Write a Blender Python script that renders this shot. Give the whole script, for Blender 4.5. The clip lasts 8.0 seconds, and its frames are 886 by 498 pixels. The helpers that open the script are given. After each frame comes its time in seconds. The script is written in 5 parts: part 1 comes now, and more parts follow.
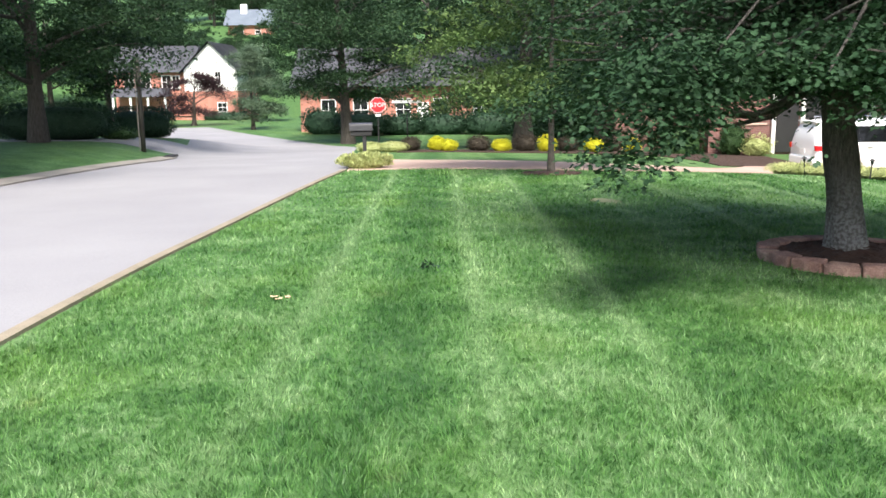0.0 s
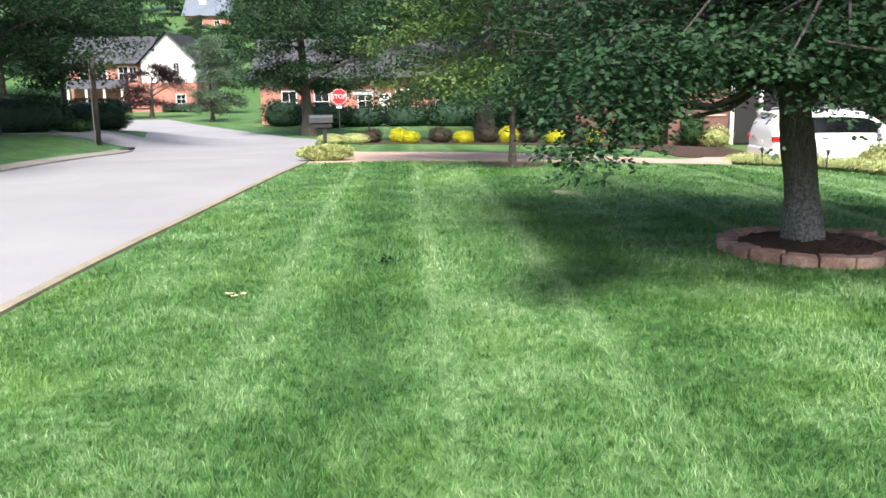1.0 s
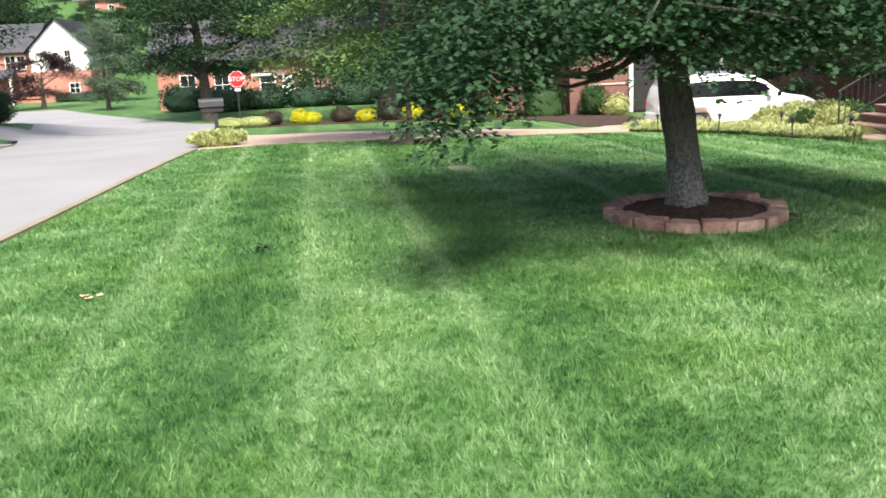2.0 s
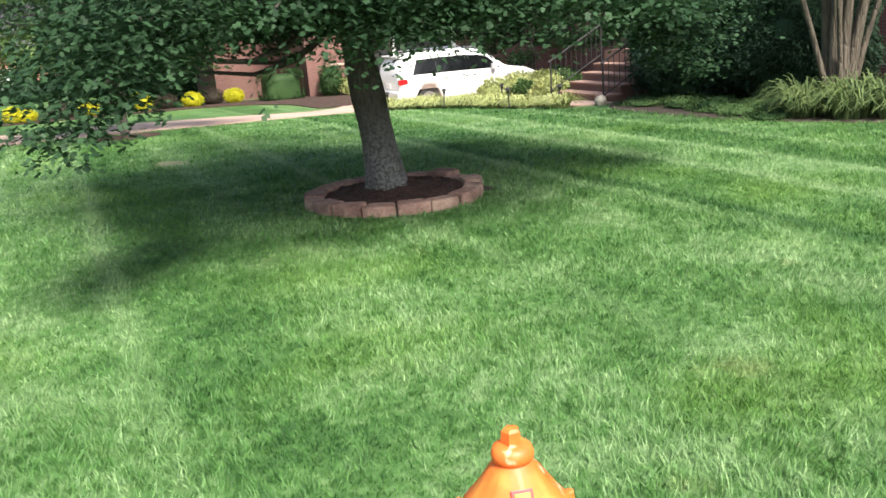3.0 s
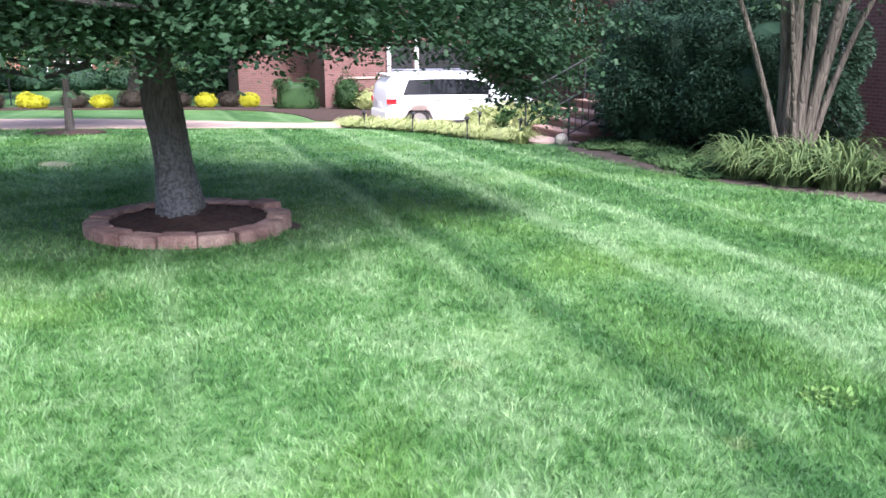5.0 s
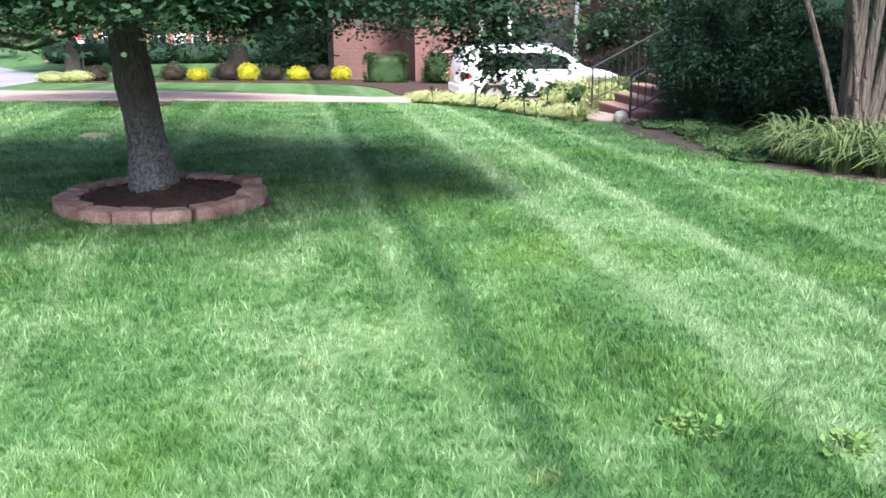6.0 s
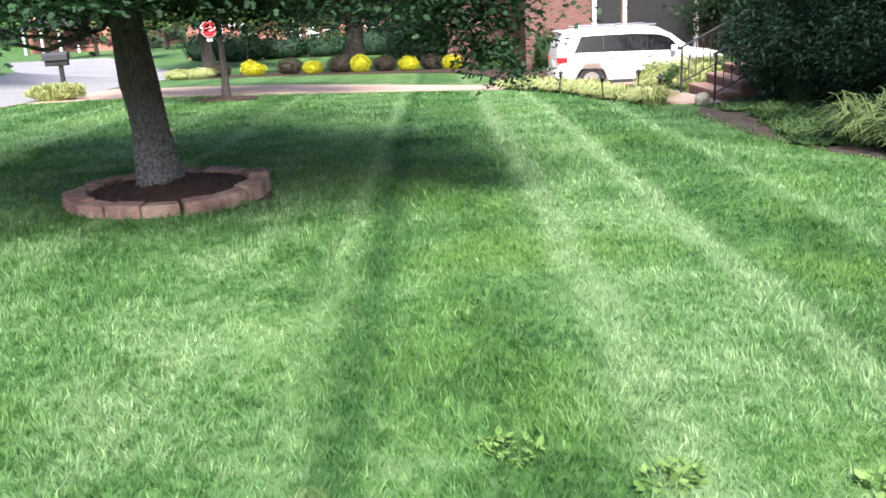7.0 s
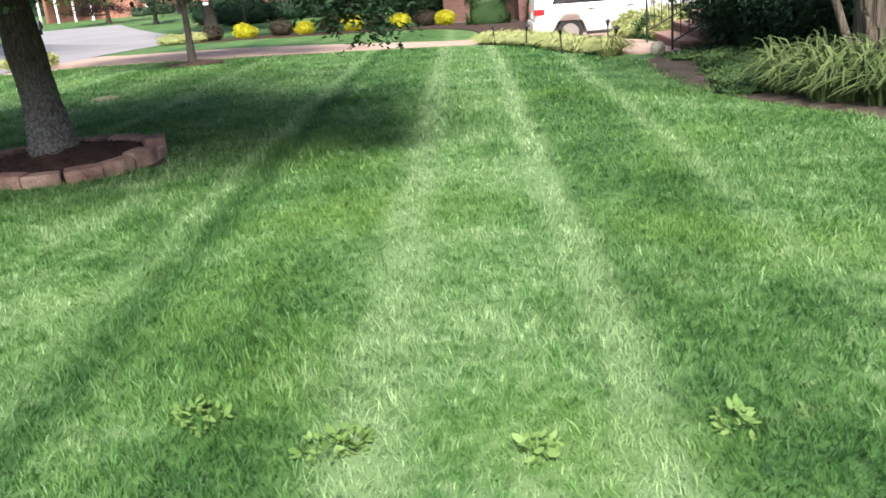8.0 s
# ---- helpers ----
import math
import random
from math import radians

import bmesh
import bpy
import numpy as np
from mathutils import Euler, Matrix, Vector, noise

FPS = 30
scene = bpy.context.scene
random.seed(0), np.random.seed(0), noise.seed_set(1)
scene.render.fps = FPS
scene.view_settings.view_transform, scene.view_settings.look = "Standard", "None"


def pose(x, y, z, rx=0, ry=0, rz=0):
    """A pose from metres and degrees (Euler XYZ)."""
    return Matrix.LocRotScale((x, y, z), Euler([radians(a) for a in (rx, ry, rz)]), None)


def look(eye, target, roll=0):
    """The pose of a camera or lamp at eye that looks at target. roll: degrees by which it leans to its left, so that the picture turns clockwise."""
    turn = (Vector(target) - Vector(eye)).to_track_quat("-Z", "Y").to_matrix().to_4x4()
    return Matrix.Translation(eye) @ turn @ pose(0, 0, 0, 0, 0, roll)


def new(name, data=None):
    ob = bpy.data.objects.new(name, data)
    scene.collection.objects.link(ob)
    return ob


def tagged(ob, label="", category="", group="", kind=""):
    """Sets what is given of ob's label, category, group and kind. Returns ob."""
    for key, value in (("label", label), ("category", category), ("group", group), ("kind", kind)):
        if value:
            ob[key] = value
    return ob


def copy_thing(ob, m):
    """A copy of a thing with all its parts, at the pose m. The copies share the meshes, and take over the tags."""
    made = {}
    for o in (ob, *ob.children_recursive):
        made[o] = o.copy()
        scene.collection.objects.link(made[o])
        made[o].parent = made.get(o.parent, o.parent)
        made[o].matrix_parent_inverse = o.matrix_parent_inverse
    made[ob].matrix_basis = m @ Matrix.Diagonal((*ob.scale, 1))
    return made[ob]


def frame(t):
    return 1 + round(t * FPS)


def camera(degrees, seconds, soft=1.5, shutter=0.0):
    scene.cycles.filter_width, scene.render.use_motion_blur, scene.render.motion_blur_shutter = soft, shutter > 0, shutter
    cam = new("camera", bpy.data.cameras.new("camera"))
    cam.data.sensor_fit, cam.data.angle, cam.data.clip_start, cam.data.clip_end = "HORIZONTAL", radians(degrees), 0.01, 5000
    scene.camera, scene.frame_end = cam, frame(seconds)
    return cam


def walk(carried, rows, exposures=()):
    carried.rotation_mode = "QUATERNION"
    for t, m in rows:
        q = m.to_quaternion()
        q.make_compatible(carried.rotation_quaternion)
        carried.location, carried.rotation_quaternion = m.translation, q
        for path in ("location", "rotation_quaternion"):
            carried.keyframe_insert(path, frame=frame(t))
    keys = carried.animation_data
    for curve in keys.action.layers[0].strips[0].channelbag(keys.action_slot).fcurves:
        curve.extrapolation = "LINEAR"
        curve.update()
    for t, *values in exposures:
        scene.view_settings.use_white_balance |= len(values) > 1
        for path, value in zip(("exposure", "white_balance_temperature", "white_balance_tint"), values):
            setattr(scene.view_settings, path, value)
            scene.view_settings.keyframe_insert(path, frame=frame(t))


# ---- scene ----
cam = camera(53.9, 8.0, soft=1.6, shutter=0.1)
PATH = [
    (0, (0.0, 0.0, 1.815), (0.0, 1.965, 1.444), -0.8),
    (0.5, (-0.023, 0.056, 1.802), (0.019, 2.019, 1.424), -0.5),
    (1, (0.042, 0.109, 1.818), (0.125, 2.069, 1.427), -0.8),
    (1.2, (0.06, 0.13, 1.818), (0.155, 2.089, 1.423), -1.2),
    (2.3, (0.657, 0.451, 1.778), (1.097, 2.349, 1.3), -3.9),
    (2.5, (0.783, 0.452, 1.782), (1.371, 2.3, 1.292), -4.8),
    (3, (1.295, 0.534, 1.78), (2.048, 2.311, 1.257), -4.8),
    (3.5, (1.93, 0.663, 1.778), (2.608, 2.472, 1.262), -3.2),
    (4, (2.649, 0.743, 1.778), (3.33, 2.555, 1.276), -2.1),
    (4.5, (3.508, 0.766, 1.745), (4.173, 2.582, 1.236), -1.8),
    (5, (4.366, 0.63, 1.677), (4.972, 2.476, 1.203), -0.1),
    (5.2, (4.72, 0.625, 1.68), (5.285, 2.485, 1.2), 0.1),
    (6.3, (6.352, 0.763, 1.621), (6.572, 2.678, 1.084), -1.2),
    (6.5, (6.663, 0.778, 1.617), (6.802, 2.701, 1.083), -2.0),
    (7, (7.411, 0.882, 1.574), (7.406, 2.806, 1.028), -3.0),
    (7.5, (8.125, 0.987, 1.518), (8.061, 2.901, 0.94), -3.8),
    (8, (8.81, 0.957, 1.488), (8.724, 2.852, 0.855), -5.2),
]
walk(cam, [(t, look(eye, target, roll)) for t, eye, target, roll in PATH],
     exposures=[(0, 0.92, 6400, 11), (1, 0.96, 6400, 11), (2.5, 0.96, 6700, 8), (3.5, 1.1, 6400, 11), (4, 1.2, 6100, 15), (5, 1.3, 5650, 20), (6.5, 1.16, 6000, 16), (7, 1.12, 6200, 14), (8, 0.85, 6500, 12)])

# ---- world, sun, exposure ----
world = bpy.data.worlds.new("world")
scene.world = world
world.use_nodes = True
wt = world.node_tree
sky = wt.nodes.new("ShaderNodeTexSky")
sky.sky_type = 'NISHITA'
sky.sun_disc = False
sky.sun_elevation = radians(49)
sky.sun_rotation = radians(176)
sky.air_density, sky.dust_density = 1.0, 3.0
wt.nodes["Background"].inputs[1].default_value = 0.15
wt.links.new(sky.outputs[0], wt.nodes["Background"].inputs[0])
sun_data = bpy.data.lights.new("sun", 'SUN')
sun_data.energy = 5.0
sun_data.angle = radians(13)
sun_data.color = (1.0, 0.95, 0.86)
sun = new("sun", sun_data)
sun.matrix_world = look((0, 0, 30), (-0.06 * 30, 0.86 * 30, 0))


# ---- materials ----
def mat(name, rough=0.8, metal=0.0):
    m = bpy.data.materials.new(name)
    m.use_nodes = True
    b = m.node_tree.nodes["Principled BSDF"]
    b.inputs["Roughness"].default_value = rough
    b.inputs["Metallic"].default_value = metal
    return m, m.node_tree, b


def node(nt, kind, **props):
    n = nt.nodes.new(kind)
    for k, v in props.items():
        if k == "op":
            n.operation = v
        elif k == "scale":
            n.inputs["Scale"].default_value = v
        elif k == "detail":
            n.inputs["Detail"].default_value = v
    return n


def coords(nt, world_space=True):
    if world_space:
        return nt.nodes.new("ShaderNodeNewGeometry").outputs["Position"]
    return nt.nodes.new("ShaderNodeTexCoord").outputs["Object"]


def ramp(nt, fac, stops):
    r = nt.nodes.new("ShaderNodeValToRGB")
    els = r.color_ramp.elements
    while len(els) < len(stops):
        els.new(0.5)
    for e, (p, c) in zip(els, stops):
        e.position, e.color = p, (*c, 1)
    nt.links.new(fac, r.inputs[0])
    return r.outputs[0]


def mix(nt, fac, a, b, mode='MIX'):
    n = nt.nodes.new("ShaderNodeMix")
    n.data_type, n.blend_type = 'RGBA', mode
    for sock, v in ((n.inputs[0], fac), (n.inputs[6], a), (n.inputs[7], b)):
        if isinstance(v, (int, float)):
            sock.default_value = v
        elif isinstance(v, tuple):
            sock.default_value = (*v, 1)
        else:
            nt.links.new(v, sock)
    return n.outputs[2]


def math_node(nt, op, a, b=None, clamp=False):
    n = nt.nodes.new("ShaderNodeMath")
    n.operation, n.use_clamp = op, clamp
    for sock, v in zip(n.inputs, (a, b)):
        if v is None:
            continue
        if isinstance(v, (int, float)):
            sock.default_value = v
        else:
            nt.links.new(v, sock)
    return n.outputs[0]


def noise_fac(nt, vec, scale, detail=4, out="Fac"):
    n = node(nt, "ShaderNodeTexNoise", scale=scale, detail=detail)
    nt.links.new(vec, n.inputs["Vector"])
    return n.outputs[out]


def bump(nt, b, height, strength, dist=0.01):
    n = nt.nodes.new("ShaderNodeBump")
    n.inputs["Strength"].default_value, n.inputs["Distance"].default_value = strength, dist
    nt.links.new(height, n.inputs["Height"])
    nt.links.new(n.outputs[0], b.inputs["Normal"])


def speckled(name, dark, light, coarse, fine, rough=0.85, bump_strength=0.4, bump_dist=0.01, world_space=True, metal=0.0, lo=0.3, hi=0.7):
    """A surface whose colour wanders between two tones at two scales, with fine relief."""
    m, nt, b = mat(name, rough, metal)
    v = coords(nt, world_space)
    big, small = noise_fac(nt, v, coarse, 3), noise_fac(nt, v, fine, 5)
    f = math_node(nt, 'ADD', math_node(nt, 'MULTIPLY', big, 0.5), math_node(nt, 'MULTIPLY', small, 0.5))
    col = ramp(nt, f, [(lo, dark), (hi, light)])
    nt.links.new(col, b.inputs["Base Color"])
    if bump_strength:
        bump(nt, b, small, bump_strength, bump_dist)
    return m


def stripe_profile(nt, x, lines, width):
    """A soft sum of bands along y at the given x places."""
    total = None
    for c in lines:
        d = math_node(nt, 'DIVIDE', math_node(nt, 'SUBTRACT', x, c), width)
        g = math_node(nt, 'POWER', 2.718, math_node(nt, 'MULTIPLY', math_node(nt, 'MULTIPLY', d, d), -1.0))
        total = g if total is None else math_node(nt, 'ADD', total, g)
    return total


FAINT_TRACKS = (-1.16, 0.3, 1.47, 4.33, 6.63, 10.66)
LIGHT_TRACKS = (8.28, 8.40, 9.36, 9.42)
DARK_TRACKS = (-0.2, -0.5, 6.88, 6.96)
# the lane at 0.85 brightens the turf colour in place of a sun patch
PALE_LANES_AND_SUN_PATCH = (8.85, 5.9, 3.0, 0.85)
DEEP_LANES = (-0.35, 1.95, 7.5, 10.05)


def lawn_colour(nt, v, dark, mid, light, dry):
    """Mown turf: patchy at three scales, with pale and deep mower tracks and lanes tinted where the blades lie over;
    the pale lane at 0.85 paints in a sunlit patch.
    """
    sep = nt.nodes.new("ShaderNodeSeparateXYZ")
    nt.links.new(v, sep.inputs[0])
    wob = math_node(nt, 'MULTIPLY', math_node(nt, 'SUBTRACT', noise_fac(nt, v, 0.6, 2), 0.5), 0.26)
    ragged = math_node(nt, 'MULTIPLY', math_node(nt, 'SUBTRACT', noise_fac(nt, v, 7.0, 3), 0.5), 0.22)
    x = math_node(nt, 'ADD', math_node(nt, 'ADD', sep.outputs[0], wob), ragged)
    f = math_node(nt, 'ADD', math_node(nt, 'MULTIPLY', noise_fac(nt, v, 1.6, 4), 0.45), math_node(nt, 'MULTIPLY', noise_fac(nt, v, 13.0, 4), 0.55))
    deep_lane = math_node(nt, 'MULTIPLY', stripe_profile(nt, x, DEEP_LANES, 0.48), 0.055)
    pale_lane_and_sun = math_node(nt, 'MULTIPLY', stripe_profile(nt, x, PALE_LANES_AND_SUN_PATCH, 0.48), 0.055)
    f = math_node(nt, 'SUBTRACT', math_node(nt, 'ADD', f, pale_lane_and_sun), deep_lane)
    col = ramp(nt, f, [(0.36, dark), (0.5, mid), (0.66, light)])
    gold = ramp(nt, noise_fac(nt, v, 0.45, 3), [(0.52, (0, 0, 0)), (0.7, (0.3, 0.3, 0.3))])
    col = mix(nt, gold, col, (mid[0] * 1.9, mid[1] * 1.45, mid[2] * 0.75))
    pale = math_node(nt, 'MULTIPLY', stripe_profile(nt, x, LIGHT_TRACKS, 0.12), 0.8, True)
    deep = math_node(nt, 'MULTIPLY', stripe_profile(nt, x, DARK_TRACKS, 0.12), 0.55, True)
    faint = math_node(nt, 'MULTIPLY', stripe_profile(nt, x, FAINT_TRACKS, 0.11), 0.75, True)
    broken = ramp(nt, noise_fac(nt, v, 2.6, 5), [(0.34, (0.5, 0.5, 0.5)), (0.58, (1, 1, 1))])
    deep, pale, faint = (math_node(nt, 'MULTIPLY', f, broken) for f in (deep, pale, faint))
    faint = math_node(nt, 'MULTIPLY', faint, ramp(nt, math_node(nt, 'DIVIDE', sep.outputs[1], 20.0), [(0.22, (0.35, 0.35, 0.35)), (0.45, (1, 1, 1))]))
    col = mix(nt, deep, col, dark)
    col = mix(nt, faint, col, light)
    col = mix(nt, pale, col, light)
    dryf = ramp(nt, noise_fac(nt, v, 1.7, 5), [(0.66, (0, 0, 0)), (0.8, (0.5, 0.5, 0.5))])
    return mix(nt, dryf, col, dry)


def make_lawn(name, dark, mid, light, dry, rough=0.7):
    m, nt, b = mat(name, rough)
    v = coords(nt)
    nt.links.new(lawn_colour(nt, v, dark, mid, light, dry), b.inputs["Base Color"])
    b.inputs["Specular IOR Level"].default_value = 0.25
    bump(nt, b, noise_fac(nt, v, 60, 4), 0.5, 0.02)
    return m


M_LAWN = make_lawn("turf", (0.028, 0.075, 0.02), (0.06, 0.135, 0.038), (0.125, 0.205, 0.085), (0.17, 0.17, 0.07))


def make_blades():
    m, nt, b = mat("grass_blades", 0.55)
    v = coords(nt)
    col = lawn_colour(nt, v, (0.024, 0.092, 0.016), (0.088, 0.208, 0.052), (0.25, 0.375, 0.18), (0.28, 0.27, 0.12))
    rnd = nt.nodes.new("ShaderNodeNewGeometry").outputs["Random Per Island"]
    tint = ramp(nt, rnd, [(0.0, (0.5, 0.58, 0.48)), (0.5, (0.95, 1, 0.95)), (0.9, (1.3, 1.25, 1.3)), (1.0, (1.9, 1.65, 1.7))])
    nt.links.new(mix(nt, 1.0, col, tint, 'MULTIPLY'), b.inputs["Base Color"])
    b.inputs["Specular IOR Level"].default_value = 0.4
    tr = nt.nodes.new("ShaderNodeBsdfTranslucent")
    nt.links.new(col, tr.inputs[0])
    ms = nt.nodes.new("ShaderNodeMixShader")
    ms.inputs[0].default_value = 0.3
    nt.links.new(b.outputs[0], ms.inputs[1])
    nt.links.new(tr.outputs[0], ms.inputs[2])
    nt.links.new(ms.outputs[0], nt.nodes["Material Output"].inputs[0])
    return m


M_BLADES = make_blades()


def make_leaf(name, dark, light, thin=0.3, rough=0.6):
    m, nt, b = mat(name, rough)
    rnd = nt.nodes.new("ShaderNodeNewGeometry").outputs["Random Per Island"]
    v = coords(nt)
    big = math_node(nt, 'ADD', math_node(nt, 'MULTIPLY', noise_fac(nt, v, 0.9, 2), 0.5), math_node(nt, 'MULTIPLY', noise_fac(nt, v, 4.5, 3), 0.5))
    f = math_node(nt, 'ADD', math_node(nt, 'MULTIPLY', rnd, 0.25), math_node(nt, 'MULTIPLY', big, 0.75))
    col = ramp(nt, f, [(0.28, dark), (0.76, light)])
    nt.links.new(col, b.inputs["Base Color"])
    b.inputs["Specular IOR Level"].default_value = 0.18
    tr = nt.nodes.new("ShaderNodeBsdfTranslucent")
    nt.links.new(col, tr.inputs[0])
    ms = nt.nodes.new("ShaderNodeMixShader")
    ms.inputs[0].default_value = thin
    nt.links.new(b.outputs[0], ms.inputs[1])
    nt.links.new(tr.outputs[0], ms.inputs[2])
    nt.links.new(ms.outputs[0], nt.nodes["Material Output"].inputs[0])
    return m


M_LEAF_MAPLE = make_leaf("maple_leaves", (0.008, 0.027, 0.011), (0.047, 0.098, 0.044), 0.22)
M_LEAF_YOUNG = make_leaf("locust_leaves", (0.04, 0.085, 0.022), (0.18, 0.26, 0.09))
M_LEAF_FAR = make_leaf("far_tree_leaves", (0.013, 0.036, 0.015), (0.052, 0.10, 0.042))
M_LEAF_PALE = make_leaf("pale_tree_leaves", (0.07, 0.115, 0.07), (0.15, 0.21, 0.13))
M_LEAF_DARK = make_leaf("yew_needles", (0.010, 0.031, 0.016), (0.040, 0.080, 0.046), 0.15)
M_LEAF_HEDGE = make_leaf("clipped_hedge_leaves", (0.018, 0.045, 0.014), (0.045, 0.09, 0.03), 0.15)
M_LEAF_RED = make_leaf("purple_plum_leaves", (0.026, 0.014, 0.016), (0.06, 0.032, 0.036))
M_LEAF_YELLOW = make_leaf("golden_leaves", (0.42, 0.42, 0.02), (0.75, 0.72, 0.06))
M_LEAF_BARB = make_leaf("barberry_leaves", (0.045, 0.038, 0.03), (0.11, 0.092, 0.068))
M_LEAF_FERN = make_leaf("pale_perennial_leaves", (0.26, 0.31, 0.1), (0.58, 0.6, 0.3))
M_LEAF_STRAP = make_leaf("daylily_leaves", (0.018, 0.05, 0.018), (0.2, 0.265, 0.1))
M_LEAF_WEED = make_leaf("broadleaf_weed_leaves", (0.10, 0.20, 0.045), (0.24, 0.36, 0.12))
M_LEAF_COVER = make_leaf("ground_cover_leaves", (0.045, 0.10, 0.03), (0.13, 0.21, 0.08))


def make_bark(name, dark, light, scale=1.0, lichen=None):
    m, nt, b = mat(name, 0.95)
    v = coords(nt, False)
    mp = nt.nodes.new("ShaderNodeMapping")
    mp.inputs["Scale"].default_value = (scale, scale, scale * 0.18)
    nt.links.new(v, mp.inputs[0])
    vor = nt.nodes.new("ShaderNodeTexVoronoi")
    vor.feature = 'DISTANCE_TO_EDGE'
    vor.inputs["Scale"].default_value = 58
    nt.links.new(mp.outputs[0], vor.inputs["Vector"])
    n1 = noise_fac(nt, mp.outputs[0], 42, 9)
    crack = ramp(nt, vor.outputs["Distance"], [(0.0, (0, 0, 0)), (0.16, (1, 1, 1))])
    col = ramp(nt, n1, [(0.3, dark), (0.7, light)])
    col = mix(nt, math_node(nt, 'MULTIPLY', math_node(nt, 'SUBTRACT', 1.0, crack), 0.22), col, tuple(c * 0.4 for c in dark))
    if lichen:
        sep = nt.nodes.new("ShaderNodeSeparateXYZ")
        nt.links.new(v, sep.inputs[0])
        low = ramp(nt, sep.outputs[2], [(0.35, (1, 1, 1)), (1.0, (0.0, 0.0, 0.0))])
        spots = ramp(nt, noise_fac(nt, v, 30, 9), [(0.42, (0.15, 0.15, 0.15)), (0.6, (0.62, 0.62, 0.62))])
        col = mix(nt, mix(nt, 1.0, low, spots, 'MULTIPLY'), col, lichen)
    nt.links.new(col, b.inputs["Base Color"])
    h = math_node(nt, 'ADD', math_node(nt, 'MULTIPLY', crack, 0.5), math_node(nt, 'MULTIPLY', n1, 0.9))
    bump(nt, b, h, 1.0, 0.03)
    return m


M_BARK = make_bark("maple_bark", (0.045, 0.039, 0.034), (0.13, 0.115, 0.10), 1.0, (0.36, 0.37, 0.37))
M_BARK_FAR = make_bark("grey_bark", (0.04, 0.034, 0.028), (0.10, 0.088, 0.075), 0.6)
M_BARK_CRAPE = make_bark("smooth_tan_bark", (0.07, 0.058, 0.045), (0.155, 0.13, 0.10), 0.3)

M_ASPHALT = speckled("weathered_asphalt", (0.19, 0.185, 0.20), (0.28, 0.275, 0.285), 0.35, 55, 0.9, 0.5, 0.006)
M_CONCRETE = speckled("kerb_concrete", (0.16, 0.145, 0.125), (0.30, 0.275, 0.24), 1.5, 40, 0.9, 0.4, 0.006)
M_KERB = speckled("tan_kerb_concrete", (0.15, 0.125, 0.085), (0.31, 0.26, 0.19), 2.5, 45, 0.9, 0.4, 0.006)
M_DRIVE = speckled("pinkish_exposed_concrete", (0.33, 0.225, 0.18), (0.47, 0.345, 0.285), 0.6, 60, 0.9, 0.4, 0.006)


def make_block():
    """Tumbled concrete wall block: each one of its own tone between grey brown, rose and tan, pitted and stained."""
    m, nt, b = mat("tumbled_wall_block", 0.95)
    v = coords(nt)
    big, small = noise_fac(nt, v, 7.0, 4), noise_fac(nt, v, 60, 5)
    f = math_node(nt, 'ADD', math_node(nt, 'MULTIPLY', big, 0.6), math_node(nt, 'MULTIPLY', small, 0.4))
    col = ramp(nt, f, [(0.32, (0.15, 0.09, 0.075)), (0.5, (0.30, 0.195, 0.165)), (0.68, (0.48, 0.345, 0.285))])
    rnd = nt.nodes.new("ShaderNodeObjectInfo").outputs["Random"]
    tone = ramp(nt, rnd, [(0.0, (0.72, 0.68, 0.68)), (0.35, (1.0, 0.9, 0.86)), (0.7, (1.0, 1.0, 0.95)), (1.0, (1.25, 1.2, 1.12))])
    nt.links.new(mix(nt, 1.0, col, tone, 'MULTIPLY'), b.inputs["Base Color"])
    bump(nt, b, f, 1.0, 0.02)
    return m


M_BLOCK = make_block()
M_MULCH = speckled("bark_mulch", (0.018, 0.010, 0.008), (0.085, 0.045, 0.032), 5.0, 70, 0.98, 1.0, 0.03)
M_SOIL = speckled("bare_soil", (0.03, 0.022, 0.016), (0.09, 0.065, 0.05), 3.0, 50, 0.98, 0.8, 0.02)
M_SAND = speckled("pale_sand", (0.14, 0.16, 0.08), (0.27, 0.26, 0.15), 3.0, 50, 0.95, 0.5, 0.01)
M_STEP = speckled("brick_red_step_tread", (0.20, 0.115, 0.09), (0.33, 0.21, 0.17), 2.0, 40, 0.9, 0.4, 0.006)
M_RISER = speckled("step_riser", (0.10, 0.055, 0.045), (0.19, 0.11, 0.09), 2.0, 40, 0.9, 0.4, 0.006)
M_IRON = speckled("black_painted_iron", (0.008, 0.008, 0.009), (0.02, 0.02, 0.022), 4, 60, 0.7, 0.2, 0.002)
M_ROCK = speckled("pale_rock", (0.26, 0.23, 0.18), (0.48, 0.44, 0.37), 5, 40, 0.9, 0.6, 0.01)
M_WOOD_POST = speckled("weathered_wood", (0.022, 0.02, 0.016), (0.06, 0.055, 0.045), 3, 60, 0.85, 0.5, 0.004)
M_WHITE = speckled("white_trim_paint", (0.72, 0.72, 0.70), (0.82, 0.82, 0.80), 1, 30, 0.5, 0.1, 0.002)
M_SIDING = speckled("white_siding", (0.70, 0.70, 0.68), (0.82, 0.82, 0.80), 0.5, 12, 0.6, 0.1, 0.002)
M_ROOF = speckled("grey_shingles", (0.03, 0.031, 0.037), (0.075, 0.077, 0.09), 0.6, 9, 0.9, 0.5, 0.01)
# distance haze over the hill roof is put into this pale bluish colour
M_ROOF_HAZED = speckled("hazed_pale_roof", (0.085, 0.105, 0.135), (0.14, 0.165, 0.20), 0.4, 6, 0.8, 0.3, 0.01)


